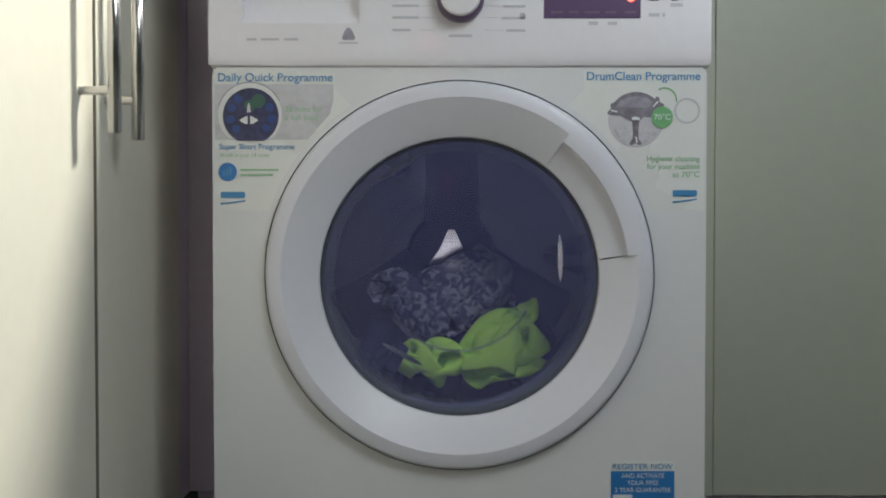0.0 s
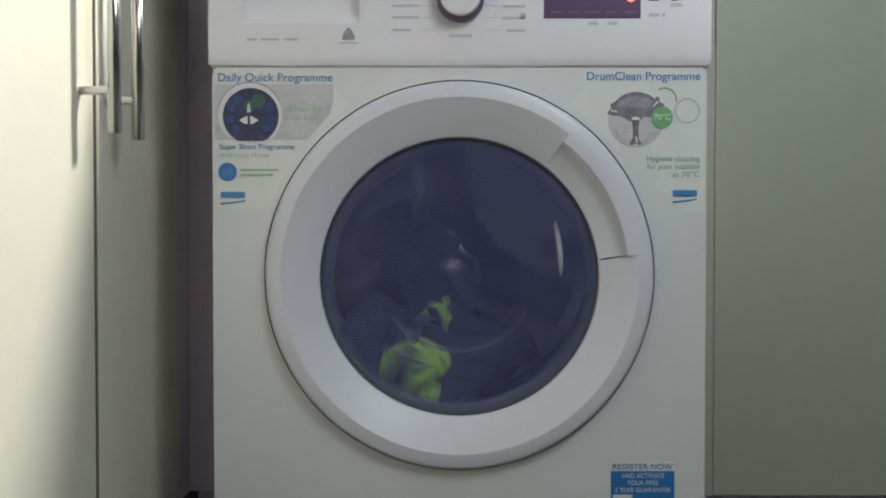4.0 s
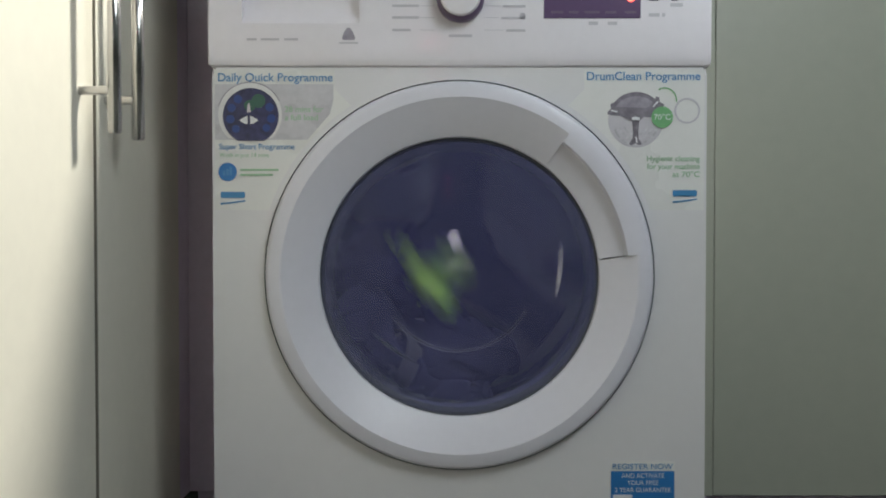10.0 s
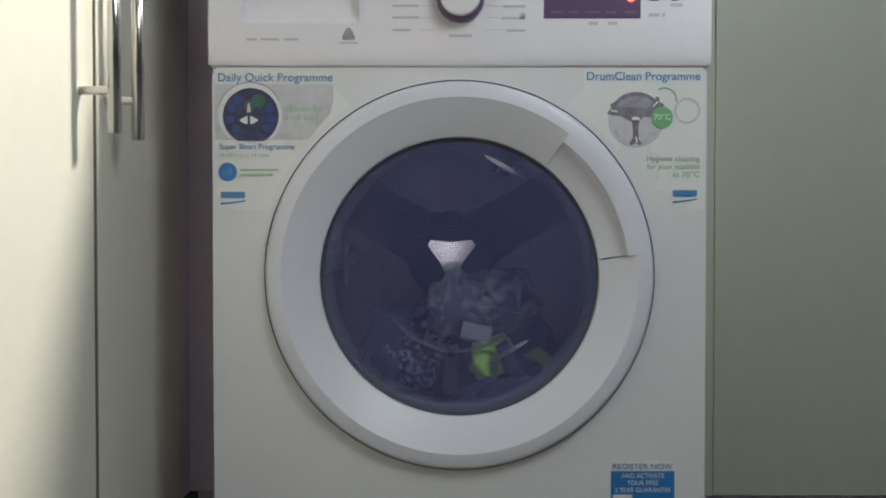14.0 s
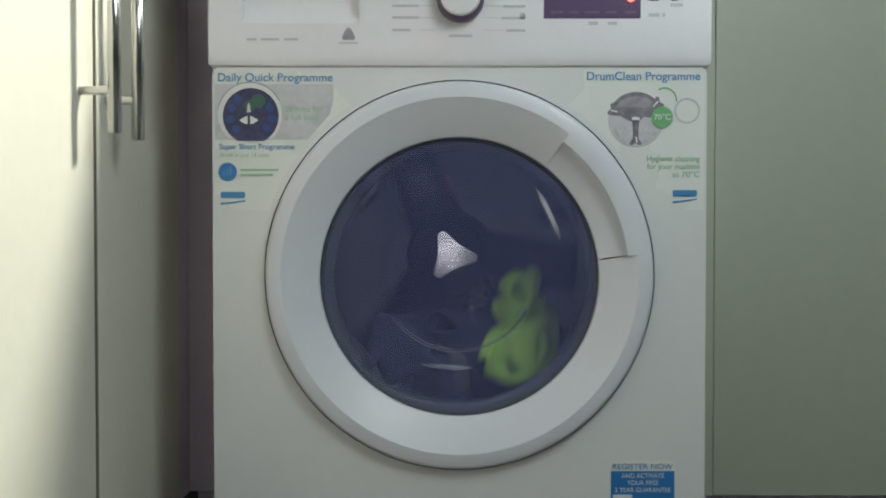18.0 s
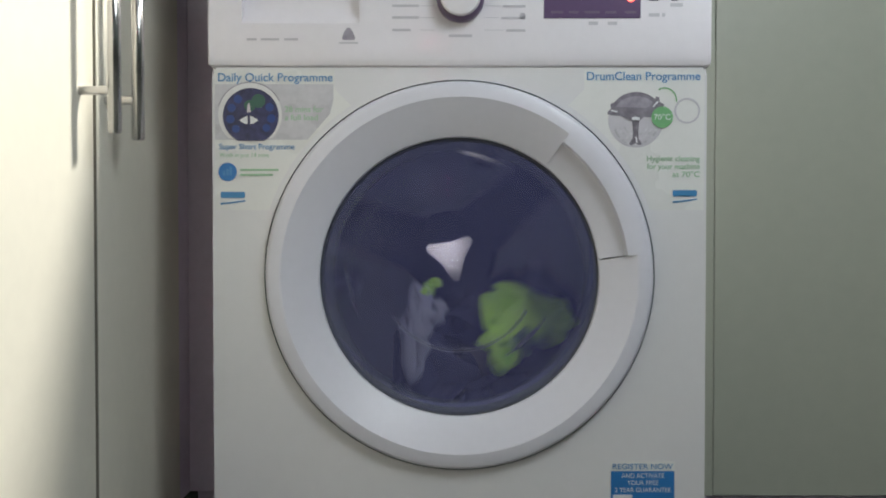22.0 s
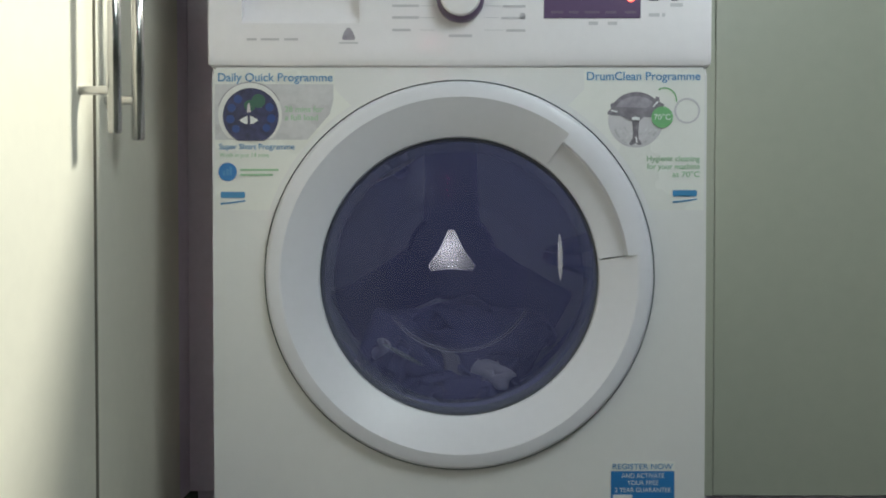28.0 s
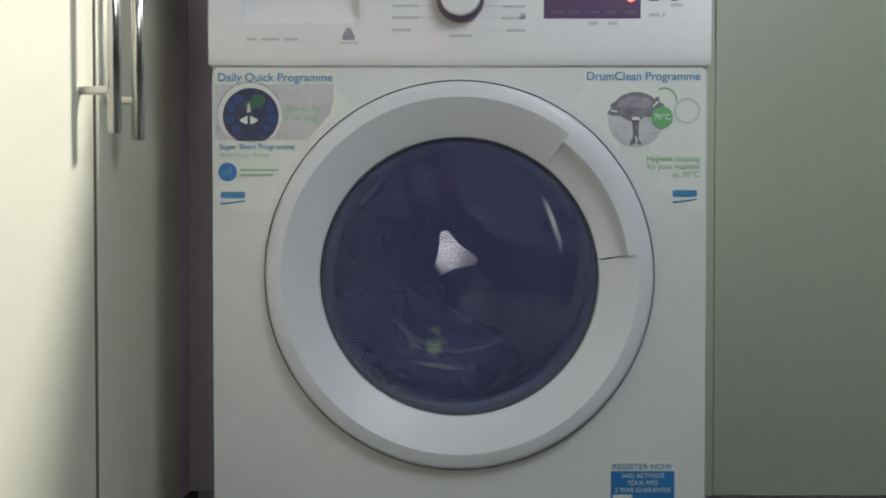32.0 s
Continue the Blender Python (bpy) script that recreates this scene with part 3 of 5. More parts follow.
part("dial_pointer_print", plate([(-0.2572, 0.664), (-0.2524, 0.664), (-0.2535, 0.673), (-0.2548, 0.6755), (-0.2561, 0.673)], T - 0.0010, T - 0.0006), INK, left)
for i, (a, r, size) in enumerate(((-38, 0.024, 0.0048), (-8, 0.025, 0.0052), (24, 0.025, 0.0052), (62, 0.020, 0.0085), (95, 0.012, 0.0070), (128, 0.025, 0.0052), (158, 0.025, 0.0052), (190, 0.025, 0.0052), (222, 0.024, 0.0048))):
    tint = DIM_GREEN if a in (62, 95) else DIM_BLUE
    part("dial_glint_print", plate(disc_points(-0.2525 + r * math.cos(radians(a)), 0.6600 + r * math.sin(radians(a)), size, 18), T - 0.00062 - 0.00002 * i, T - 0.0006), tint, left)
words("28 mins for", -0.2115, 0.6645, 0.0068, 0.0465, T, SMALL_GREEN, left, bold=0.010)
words("a full load", -0.2115, 0.6545, 0.0068, 0.0400, T, SMALL_GREEN, left, bold=0.010)
words("Super Short Programme", -0.2910, 0.6195, 0.0066, 0.0910, T, SKY_BLUE, left, bold=0.005)
words("Wash in just 14 mins", -0.2910, 0.6100, 0.0050, 0.0600, T, SMALL_GREEN, left)
part("badge_print", plate(disc_points(-0.2810, 0.5920, 0.0112, 32), T, T + 0.0004), BLUE, left)
for i in range(3):
    bar(-0.2865 + i * 0.004, -0.2840 + i * 0.004, 0.588, 0.593 + 0.0025 * i, T - 0.0004, SKY_BLUE, left)
for z, w in ((0.5945, 0.046), (0.5885, 0.039)):
    bar(-0.2655, -0.2655 + w, z - 0.0012, z + 0.0012, T, SMALL_GREEN, left)


def emblem(x, z, parent):
    """A plain blue oblong with a sweep under it."""
    part("emblem_shape", plate([(x + 0.001, z), (x + 0.028, z), (x + 0.0295, z + 0.0015), (x + 0.0295, z + 0.0060), (x + 0.028, z + 0.0075), (x + 0.001, z + 0.0075), (x, z + 0.0060), (x, z + 0.0015)], T, T + 0.0004), SKY_BLUE, parent)
    part("emblem_sweep", plate([(x, z - 0.0060), (x + 0.012, z - 0.0050), (x + 0.0300, z - 0.0026), (x + 0.0295, z - 0.0042), (x + 0.012, z - 0.0068), (x, z - 0.0082)], T, T + 0.0004), SKY_BLUE, parent)


emblem(-0.2895, 0.5605, left)

right = film([(0.2965, 0.546), (0.2965, 0.716), (0.151, 0.716), (0.151, 0.692)] + arc(57.5, 19.0, 0.2445), "promotion_sticker", "clear sticker with blue heading and drum picture")
words("DrumClean Programme", 0.154, 0.7030, 0.0098, 0.1370, T, SKY_BLUE, right, bold=0.005)
part("drum_print", plate(disc_points(0.2135, 0.6550, 0.0335, 48), T + 0.0001, T + 0.0004), PALE_INK, right)
part("drum_print", plate([(0.2135 + 0.0315 * math.cos(radians(a)), 0.6610 + 0.0275 * math.sin(radians(a))) for a in range(-8, 190, 9)], T - 0.0003, T), DARK_PRINT, right)
part("drum_print", plate([(0.2135 + 0.0250 * math.cos(radians(a)), 0.6655 + 0.0180 * math.sin(radians(a))) for a in range(10, 172, 9)], T - 0.0005, T - 0.0003), FADED_PRINT, right)
for k in range(3):
    part("drum_print", plate([(0.2135 + (0.016 + 0.006 * k) * s * math.cos(radians(g)), 0.652 + (0.016 + 0.006 * k) * s * math.sin(radians(g))) for s, lo in ((1, 0), (0.90, 1)) for g in (range(200, 345, 12) if not lo else range(340, 195, -12))], T - 0.0003, T), MID_PRINT, right)
for turn, far in ((270, 0.030), (158, 0.033), (35, 0.036)):
    u = Vector((math.cos(radians(turn)), math.sin(radians(turn))))
    n = Vector((-u.y, u.x))
    arm = [u * s + n * w for s, w in ((0.0, 0.0045), (far * 0.55, 0.0032), (far * 0.80, 0.0038), (far, 0.0078), (far * 1.06, 0.0050), (far * 0.98, 0.0), (far * 1.06, -0.0050), (far, -0.0078), (far * 0.80, -0.0038), (far * 0.55, -0.0032), (0.0, -0.0045))]
    part("star_print", plate([(0.2130 + p.x, 0.6560 + p.y) for p in arm], T - 0.0008, T - 0.0005), DARK_PRINT, right)
    part("glint_print", plate([(0.2130 + (u * s + n * w).x, 0.6560 + (u * s + n * w).y) for s, w in ((far * 0.72, 0.0012), (far * 0.95, 0.0026), (far * 0.95, 0.0008), (far * 0.72, -0.0006))], T - 0.0011, T - 0.0008), WHITE_INK, right)
part("glint_print", plate([(0.2085, 0.6545), (0.2175, 0.6545), (0.2180, 0.6575), (0.2130, 0.6590), (0.2080, 0.6575)], T - 0.0011, T - 0.0008), WHITE_INK, right)
part("green_badge_print", plate(disc_points(0.2450, 0.6580, 0.0130, 36), T - 0.0012, T - 0.0008), GREEN_INK, right)
words("70°C", 0.2450, 0.6550, 0.0068, 0.0200, T - 0.0016, WHITE_INK, right, align="CENTER")
part("loop_print", lathe([(0.0135, T), (0.0155, T), (0.0155, T + 0.0003), (0.0135, T + 0.0003)], 0.2755, 0.6660, 40, close=True), PALE_INK, right)
part("loop_print", lathe([(0.0135, T - 0.0002), (0.0150, T - 0.0002), (0.0150, T), (0.0135, T)], 0.2480, 0.6790, 30, -10, 120, close=True), GREEN_INK, right)
for text, z, w in (("Hygienic cleaning", 0.6050, 0.0640), ("for your machine", 0.5955, 0.0640), ("at 70°C", 0.5860, 0.0330)):
    words(text, 0.2910, z, 0.0066, w, T, SMALL_GREEN, right, align="RIGHT", bold=0.008)
emblem(0.2585, 0.5625, right)

low = film([(0.1845, 0.161), (0.2630, 0.161), (0.2630, 0.2390), (0.1845, 0.2390)], "registration_sticker", "blue and white registration sticker")
words("REGISTER NOW", 0.1870, 0.2300, 0.0066, 0.0735, T, SKY_BLUE, low, bold=0.005)
part("blue_field", plate([(0.1850, 0.162), (0.2625, 0.162), (0.2625, 0.2275), (0.1850, 0.2275)], T + 0.0001, T + 0.0003), BLUE, low)
for text, z, w in (("AND ACTIVATE", 0.2205, 0.052), ("YOUR FREE", 0.2118, 0.038), ("2 YEAR GUARANTEE", 0.2030, 0.068)):
    words(text, 0.2238, z - 0.0012, 0.0056, w, T - 0.0003, WHITE_INK, low, align="CENTER")
bar(0.1875, 0.211, 0.1935, 0.1985, T - 0.0003, WHITE_INK, low)

# ---- the wash ----


def folded(sheet, size, seed, n=38, steps=110):
    """A square sheet of cloth gathered into a flat oval heap of the given size: its points as a grid."""
    rng = np.random.default_rng(seed)
    u = np.linspace(-0.5, 0.5, n)
    gx, gz = np.meshgrid(u * sheet[0], u * sheet[1], indexing="ij")
    p = np.stack([gx, np.zeros_like(gx), gz], axis=2)
    for k in range(1, 6):
        a, b, c = rng.uniform(0, math.tau, 3)
        p[:, :, 1] += 0.016 / k * np.sin(k * 9 * (gx * math.cos(a) + gz * math.sin(a)) / sheet[0] + b)
    p += rng.normal(0, 0.0006, p.shape)
    old = p.copy()
    hx, hz = sheet[0] / (n - 1), sheet[1] / (n - 1)
    pairs = []
    for step, stiff in ((1, 1.0), (2, 0.07), (4, 0.025)):
        for start in range(2 * step):
            pairs.append((np.s_[start:n - step:2 * step, :], np.s_[start + step:n:2 * step, :], hx * step, stiff))
            pairs.append((np.s_[:, start:n - step:2 * step], np.s_[:, start + step:n:2 * step], hz * step, stiff))
    for start in range(2):
        pairs.append((np.s_[start:n - 1:2, 0:n - 1], np.s_[start + 1:n:2, 1:n], math.hypot(hx, hz), 0.35))
        pairs.append((np.s_[start:n - 1:2, 1:n], np.s_[start + 1:n:2, 0:n - 1], math.hypot(hx, hz), 0.35))
    first = np.array([sheet[0] * 0.75, max(size[1], 0.06), sheet[1] * 0.75])
    last = np.array(size) / 2
    for i in range(steps):
        k = min(1.0, i / (steps * 0.8))
        room = first * (1 - k) ** 1.3 + last * (1 - (1 - k) ** 1.3)
        speed = (p - old) * 0.90
        old = p.copy()
        p = p + speed
        for _ in range(4):
            for a, b, rest, stiff in pairs:
                m = min(p[a].shape[0], p[b].shape[0]), min(p[a].shape[1], p[b].shape[1])
                va, vb = p[a][:m[0], :m[1]], p[b][:m[0], :m[1]]
                d = vb - va
                far = np.sqrt((d * d).sum(2, keepdims=True)) + 1e-9
                move = d * ((far - rest) / far * 0.5 * stiff)
                va += move
                vb -= move
            out = np.sqrt(((p / room) ** 2).sum(2, keepdims=True))
            p = np.where(out > 1, p / out, p)
    low, high = p.min(axis=(0, 1)), p.max(axis=(0, 1))
    return (p - (low + high) / 2) * (np.array(size) / (high - low))


def finer(p):
    """Twice as many points along both ways, on smooth curves through the old ones."""
    for axis in (0, 1):
        p = np.swapaxes(p, 0, axis)
        q = np.concatenate([2 * p[:1] - p[1:2], p, 2 * p[-1:] - p[-2:-1]])
        mid = (9 * (q[1:-2] + q[2:-1]) - q[:-3] - q[3:]) / 16
        out = np.empty((2 * len(p) - 1, *p.shape[1:]))
        out[0::2], out[1::2] = p, mid
        p = np.swapaxes(out, 0, axis)
    return p


def cloth_part(name, p, mat, parent, label="", thick=0.0016):
    """A grid of points as a cloth with two sides and a rim."""
    a, b = p.shape[:2]
    du, dv = np.gradient(p, axis=0), np.gradient(p, axis=1)
    nor = np.cross(du, dv)
    nor /= np.linalg.norm(nor, axis=2, keepdims=True) + 1e-12
    verts = np.concatenate([(p + nor * thick / 2).reshape(-1, 3), (p - nor * thick / 2).reshape(-1, 3)])
    at_ = lambda i, j, side: i * b + j + side * a * b
    faces = []
    for i in range(a - 1):
        for j in range(b - 1):
            faces.append((at_(i, j, 0), at_(i + 1, j, 0), at_(i + 1, j + 1, 0), at_(i, j + 1, 0)))
            faces.append((at_(i, j, 1), at_(i, j + 1, 1), at_(i + 1, j + 1, 1), at_(i + 1, j, 1)))
    rim = [(i, 0) for i in range(a)] + [(a - 1, j) for j in range(1, b)] + [(i, b - 1) for i in range(a - 2, -1, -1)] + [(0, j) for j in range(b - 2, 0, -1)]
    for (i, j), (k, l) in zip(rim, rim[1:] + rim[:1]):
        faces.append((at_(i, j, 0), at_(i, j, 1), at_(k, l, 1), at_(k, l, 0)))
    me = bpy.data.meshes.new(name)
    me.from_pydata(verts.tolist(), [], faces)
    me.polygons.foreach_set("use_smooth", [True] * len(faces))
    me.materials.append(mat)
    ob = new(name, me)
    ob.parent = parent
    return tagged(ob, label) if label else ob


def garment(name, label, mat, sheet, size, seed, hem=None):
    base = tagged(empty(name, pose(0, 1.25, 0.4)), label, "laundry", group="clothes in the drum")
    p = finer(folded(sheet, size, seed))
    if hem:
        cloth_part("cloth", p[:, 4:], mat, base)
        cloth_part("hem", p[:, :5], hem, base, "pale sewn hem", 0.0026)
    else:
        cloth_part("cloth", p, mat, base)
    return base


def flap(base, name, mat, sheet, size, seed):
    """A loose end of a garment that swings on it."""
    return cloth_part(name, finer(folded(sheet, size, seed, 26)), mat, base)


lime = garment("lime_garment", "crumpled wet lime green garment in the drum", LIME, (0.25, 0.22), (0.130, 0.042, 0.104), 11)
lime_lobe = flap(lime, "sleeve", LIME, (0.18, 0.13), (0.108, 0.036, 0.070), 12)
lime_tail = flap(lime, "hanging_end", LIME, (0.09, 0.06), (0.064, 0.026, 0.036), 13)
leopard = garment("spotted_garment", "crumpled dark garment with pale spots", LEOPARD, (0.46, 0.32), (0.220, 0.060, 0.125), 21)
slate = garment("slate_garment", "crumpled slate grey garment in the drum", SLATE, (0.38, 0.30), (0.168, 0.060, 0.105), 31)
part("label_tag", box(-0.021, 0.021, -0.0005, 0.0005, -0.011, 0.011), TAG, slate, "pale woven label", False, pose(-0.018, -0.036, -0.036, -15, 20, 0))
pale = garment("pale_garment", "crumpled pale grey garment in the drum", PALE, (0.20, 0.10), (0.150, 0.032, 0.046), 41)
pale_lobe = flap(pale, "sleeve", PALE, (0.12, 0.08), (0.078, 0.028, 0.040), 42)
navy = garment("navy_garment", "large crumpled navy blue garment in the drum", NAVY, (0.52, 0.32), (0.300, 0.070, 0.170), 51, PALE_HEM)
jeans = garment("dark_garment", "crumpled dark blue garment in the drum", NAVY, (0.36, 0.26), (0.210, 0.060, 0.140), 61)
sock = garment("lime_sock", "small lime green sock in the drum", LIME, (0.056, 0.030), (0.038, 0.016, 0.018), 71)
sleeve = garment("navy_sleeve", "crumpled navy blue garment pressed against the glass", NAVY, (0.20, 0.10), (0.140, 0.030, 0.055), 81, PALE_HEM)


def at(x, y, z, lean, aside=0):
    """A garment's pose in the drum; lean: degrees anticlockwise as seen from the front, aside: turned away from it."""
    return pose(x, y, z, 0, -lean, 0) @ pose(0, 0, 0, 0, 0, -aside)


def turned(t):
    """The drum's turn in degrees, clockwise from the front."""
    one, two, a = 300.0, -252.0, 0.0
    stages = ((0.28, 0.45, 0.0, 190.0), (0.45, 0.60, 190.0, 80.0), (0.60, 1.00, 80.0, 0.0), (0.95, 1.72, 0.0, one), (1.72, 2.0, one, one), (2.0, 7.0, 291.6, 291.6), (7.0, 9.2, 316.7, 316.7), (9.2, 10.05, one, one), (10.05, 10.306, one, 0.0),
              (15.10, 15.47, 0.0, two), (15.47, 25.10, two, two), (25.10, 25.95, two, 0.0),
              (30.38, 30.55, 0.0, 190.0), (30.55, 30.70, 190.0, 80.0), (30.70, 31.10, 80.0, 0.0), (31.05, 31.82, 0.0, one), (31.82, 33.00, one, one))
    for t0, t1, v0, v1 in stages:
        if t > t0:
            k = min(t, t1) - t0
            a += v0 * k + (v1 - v0) * k * k / (2 * (t1 - t0))
    return a


def motions():
    rows = [(i * 0.2, pose(-0.006, 0, CZ + 0.014, 0, turned(i * 0.2), 0)) for i in range(161)]
    walk(drum, rows)
    walk(lime, [
        (0, at(0.061, 1.238, 0.356, 25)), (0.28, at(0.061, 1.238, 0.356, 25)), (0.4, at(0.003, 1.235, 0.352, 4)), (0.6, at(-0.055, 1.235, 0.352, -15)),
        (0.8, at(-0.065, 1.241, 0.354, -20, 14)), (0.9, at(-0.047, 1.242, 0.352, -35, 10)), (1, at(-0.087, 1.242, 0.376, -35, 10)),
        (1.1, at(-0.127, 1.242, 0.400, -35, 10)), (1.2, at(-0.072, 1.246, 0.365, -35, 25)), (1.4, at(-0.081, 1.247, 0.365, -45, 29)),
        (1.6, at(-0.072, 1.308, 0.328, -30, 45)), (1.8, at(-0.084, 1.311, 0.333, -35, 57)), (2, at(-0.132, 1.300, 0.366, -145, 86)),
        (2.2, at(-0.078, 1.253, 0.354, -20, 45)), (2.4, at(-0.050, 1.279, 0.323, -8, 51)), (2.6, at(-0.089, 1.281, 0.329, -30, 57)),
        (2.8, at(-0.141, 1.310, 0.367, -62, 54)), (2.9, at(-0.155, 1.254, 0.415, -62, 20)), (3, at(-0.134, 1.254, 0.379, -62, 20)),
        (3.1, at(-0.114, 1.254, 0.342, -62, 20)), (3.2, at(-0.096, 1.254, 0.362, -60, 48)), (3.5, at(-0.101, 1.253, 0.380, -62, 46)),
        (3.8, at(-0.084, 1.254, 0.374, -70, 49)), (4.1, at(-0.057, 1.300, 0.322, -90, 52)), (4.4, at(-0.132, 1.300, 0.364, -130, 55)),
        (4.7, at(-0.088, 1.256, 0.394, -160, 58)), (5, at(-0.090, 1.302, 0.322, -190, 61)), (5.3, at(-0.124, 1.312, 0.346, -215, 64)),
        (5.5, at(-0.078, 1.313, 0.300, -190, 65)), (5.6, at(-0.087, 1.292, 0.309, -215, 64)), (5.7, at(-0.119, 1.272, 0.357, -238, 64)),
        (5.8, at(-0.094, 1.257, 0.406, -260, 63)), (5.9, at(-0.146, 1.270, 0.400, -225, 45)), (6, at(-0.121, 1.270, 0.368, -225, 45)),
        (6.1, at(-0.097, 1.270, 0.335, -225, 45)), (6.2, at(-0.073, 1.311, 0.308, -205, 59)), (6.3, at(-0.065, 1.312, 0.316, -200, 63)),
        (6.4, at(-0.070, 1.300, 0.329, -230, 67)), (6.5, at(-0.086, 1.300, 0.339, -250, 66)), (6.6, at(-0.101, 1.340, 0.342, -260, 66)),
        (6.8, at(-0.060, 1.420, 0.341, -260, 66)), (7, at(-0.106, 1.420, 0.304, -230, 65)), (7.2, at(-0.133, 1.310, 0.334, -225, 65)),
        (7.4, at(-0.128, 1.310, 0.338, -220, 64)), (7.6, at(-0.133, 1.310, 0.346, -225, 64)), (7.8, at(-0.156, 1.313, 0.395, -260, 66)),
        (7.9, at(-0.148, 1.290, 0.400, -280, 84)), (8, at(-0.142, 1.290, 0.424, -280, 84)), (8.1, at(-0.135, 1.290, 0.449, -280, 84)),
        (8.2, at(-0.057, 1.302, 0.356, -235, 64)), (8.4, at(-0.005, 1.420, 0.295, -200, 60)), (8.8, at(-0.078, 1.420, 0.304, -200, 62)),
        (9, at(-0.084, 1.420, 0.304, -200, 63)), (9.4, at(-0.096, 1.420, 0.304, -200, 64)), (9.8, at(-0.092, 1.330, 0.386, -230, 65)),
        (9.9, at(-0.092, 1.285, 0.525, -324, 87)), (10, at(-0.042, 1.285, 0.447, -324, 87)), (10.1, at(0.007, 1.285, 0.369, -324, 87)),
        (10.2, at(0.016, 1.301, 0.326, -190, 58)), (10.3, at(0.003, 1.300, 0.312, -180, 54)), (10.5, at(0.025, 1.310, 0.304, -175, 55)),
        (10.6, at(0.049, 1.311, 0.305, -165, 56)), (10.8, at(0.075, 1.296, 0.323, -168, 57)), (11, at(0.066, 1.288, 0.326, -170, 52)),
        (14.8, at(0.066, 1.288, 0.326, -170, 52)), (15.2, at(0.063, 1.281, 0.334, -155, 57)), (15.5, at(0.076, 1.291, 0.340, -130, 57)),
        (15.8, at(0.110, 1.256, 0.370, -115, 57)), (16.1, at(0.077, 1.256, 0.361, -140, 57)), (16.3, at(0.057, 1.256, 0.345, -150, 57)),
        (16.5, at(0.110, 1.256, 0.384, -148, 57)), (16.7, at(0.099, 1.256, 0.381, -130, 56)), (16.8, at(0.074, 1.256, 0.368, -138, 56)),
        (16.9, at(0.057, 1.256, 0.323, -128, 32)), (17, at(0.085, 1.256, 0.344, -128, 32)), (17.1, at(0.113, 1.256, 0.364, -128, 32)),
        (17.2, at(0.089, 1.254, 0.350, -150, 51)), (17.4, at(0.106, 1.253, 0.368, -135, 47)), (17.6, at(0.119, 1.253, 0.378, -115, 47)),
        (17.8, at(0.085, 1.253, 0.340, -155, 47)), (17.9, at(0.088, 1.254, 0.329, -125, 10)), (18, at(0.096, 1.254, 0.357, -125, 10)),
        (18.1, at(0.104, 1.254, 0.385, -125, 10)), (18.2, at(0.083, 1.250, 0.382, -160, 38)), (18.4, at(0.085, 1.252, 0.374, -150, 43)),
        (18.6, at(0.099, 1.254, 0.368, -120, 48)), (18.8, at(0.033, 1.253, 0.347, -165, 45)), (18.9, at(0.075, 1.256, 0.340, -88, 64)),
        (19, at(0.027, 1.256, 0.334, -88, 64)), (19.1, at(-0.021, 1.256, 0.327, -88, 64)), (19.2, at(0.085, 1.254, 0.346, -150, 50)),
        (19.4, at(0.132, 1.281, 0.362, -120, 57)), (19.6, at(0.143, 1.309, 0.378, -110, 51)), (19.8, at(0.106, 1.253, 0.376, -125, 45)),
        (19.9, at(0.036, 1.250, 0.372, -155)), (20, at(0.060, 1.250, 0.381, -155)), (20.1, at(0.084, 1.250, 0.391, -155)), (20.2, at(0.076, 1.251, 0.390, -145, 40)),
        (20.4, at(0.067, 1.253, 0.376, -125, 46)), (20.6, at(0.056, 1.254, 0.355, -145, 51)), (20.8, at(0.060, 1.265, 0.323, -170, 55)),
        (20.9, at(0.042, 1.262, 0.310, -150, 35)), (21, at(0.086, 1.262, 0.338, -150, 35)), (21.1, at(0.131, 1.262, 0.366, -150, 35)),
        (21.2, at(0.128, 1.260, 0.367, -120, 55)), (21.4, at(0.133, 1.279, 0.375, -110, 51)), (21.6, at(0.110, 1.254, 0.364, -135, 51)),
        (21.8, at(0.105, 1.254, 0.387, -120, 50)), (21.9, at(0.114, 1.254, 0.404, -190)), (22, at(0.094, 1.254, 0.392, -190)), (22.1, at(0.074, 1.254, 0.380, -190)),
        (22.2, at(0.089, 1.250, 0.374, -165, 38)), (22.4, at(0.082, 1.254, 0.361, -145, 49)), (22.6, at(0.057, 1.256, 0.353, -150, 59)),
        (22.8, at(0.083, 1.302, 0.337, -130, 61)), (23, at(0.114, 1.340, 0.316, -120, 63)), (23.2, at(0.086, 1.420, 0.295, -130, 62)),
        (23.6, at(-0.005, 1.420, 0.286, -150, 62)), (24, at(-0.042, 1.420, 0.283, -150, 61)), (24.2, at(-0.060, 1.420, 0.281, -150, 61)),
        (25, at(-0.042, 1.420, 0.286, -150, 60)), (26, at(-0.015, 1.420, 0.299, -150, 60)), (28, at(-0.015, 1.420, 0.299, -150, 61)),
        (30.4, at(-0.015, 1.420, 0.299, -150, 62)), (30.9, at(-0.078, 1.420, 0.322, -170, 62)), (31.3, at(-0.096, 1.420, 0.341, -180, 62)),
        (31.6, at(-0.146, 1.360, 0.418, -200, 63)), (31.8, at(-0.117, 1.300, 0.485, -225, 63)), (31.9, at(-0.032, 1.282, 0.395, -195, 63)),
        (32, at(-0.013, 1.330, 0.325, -178, 63)),
    ])
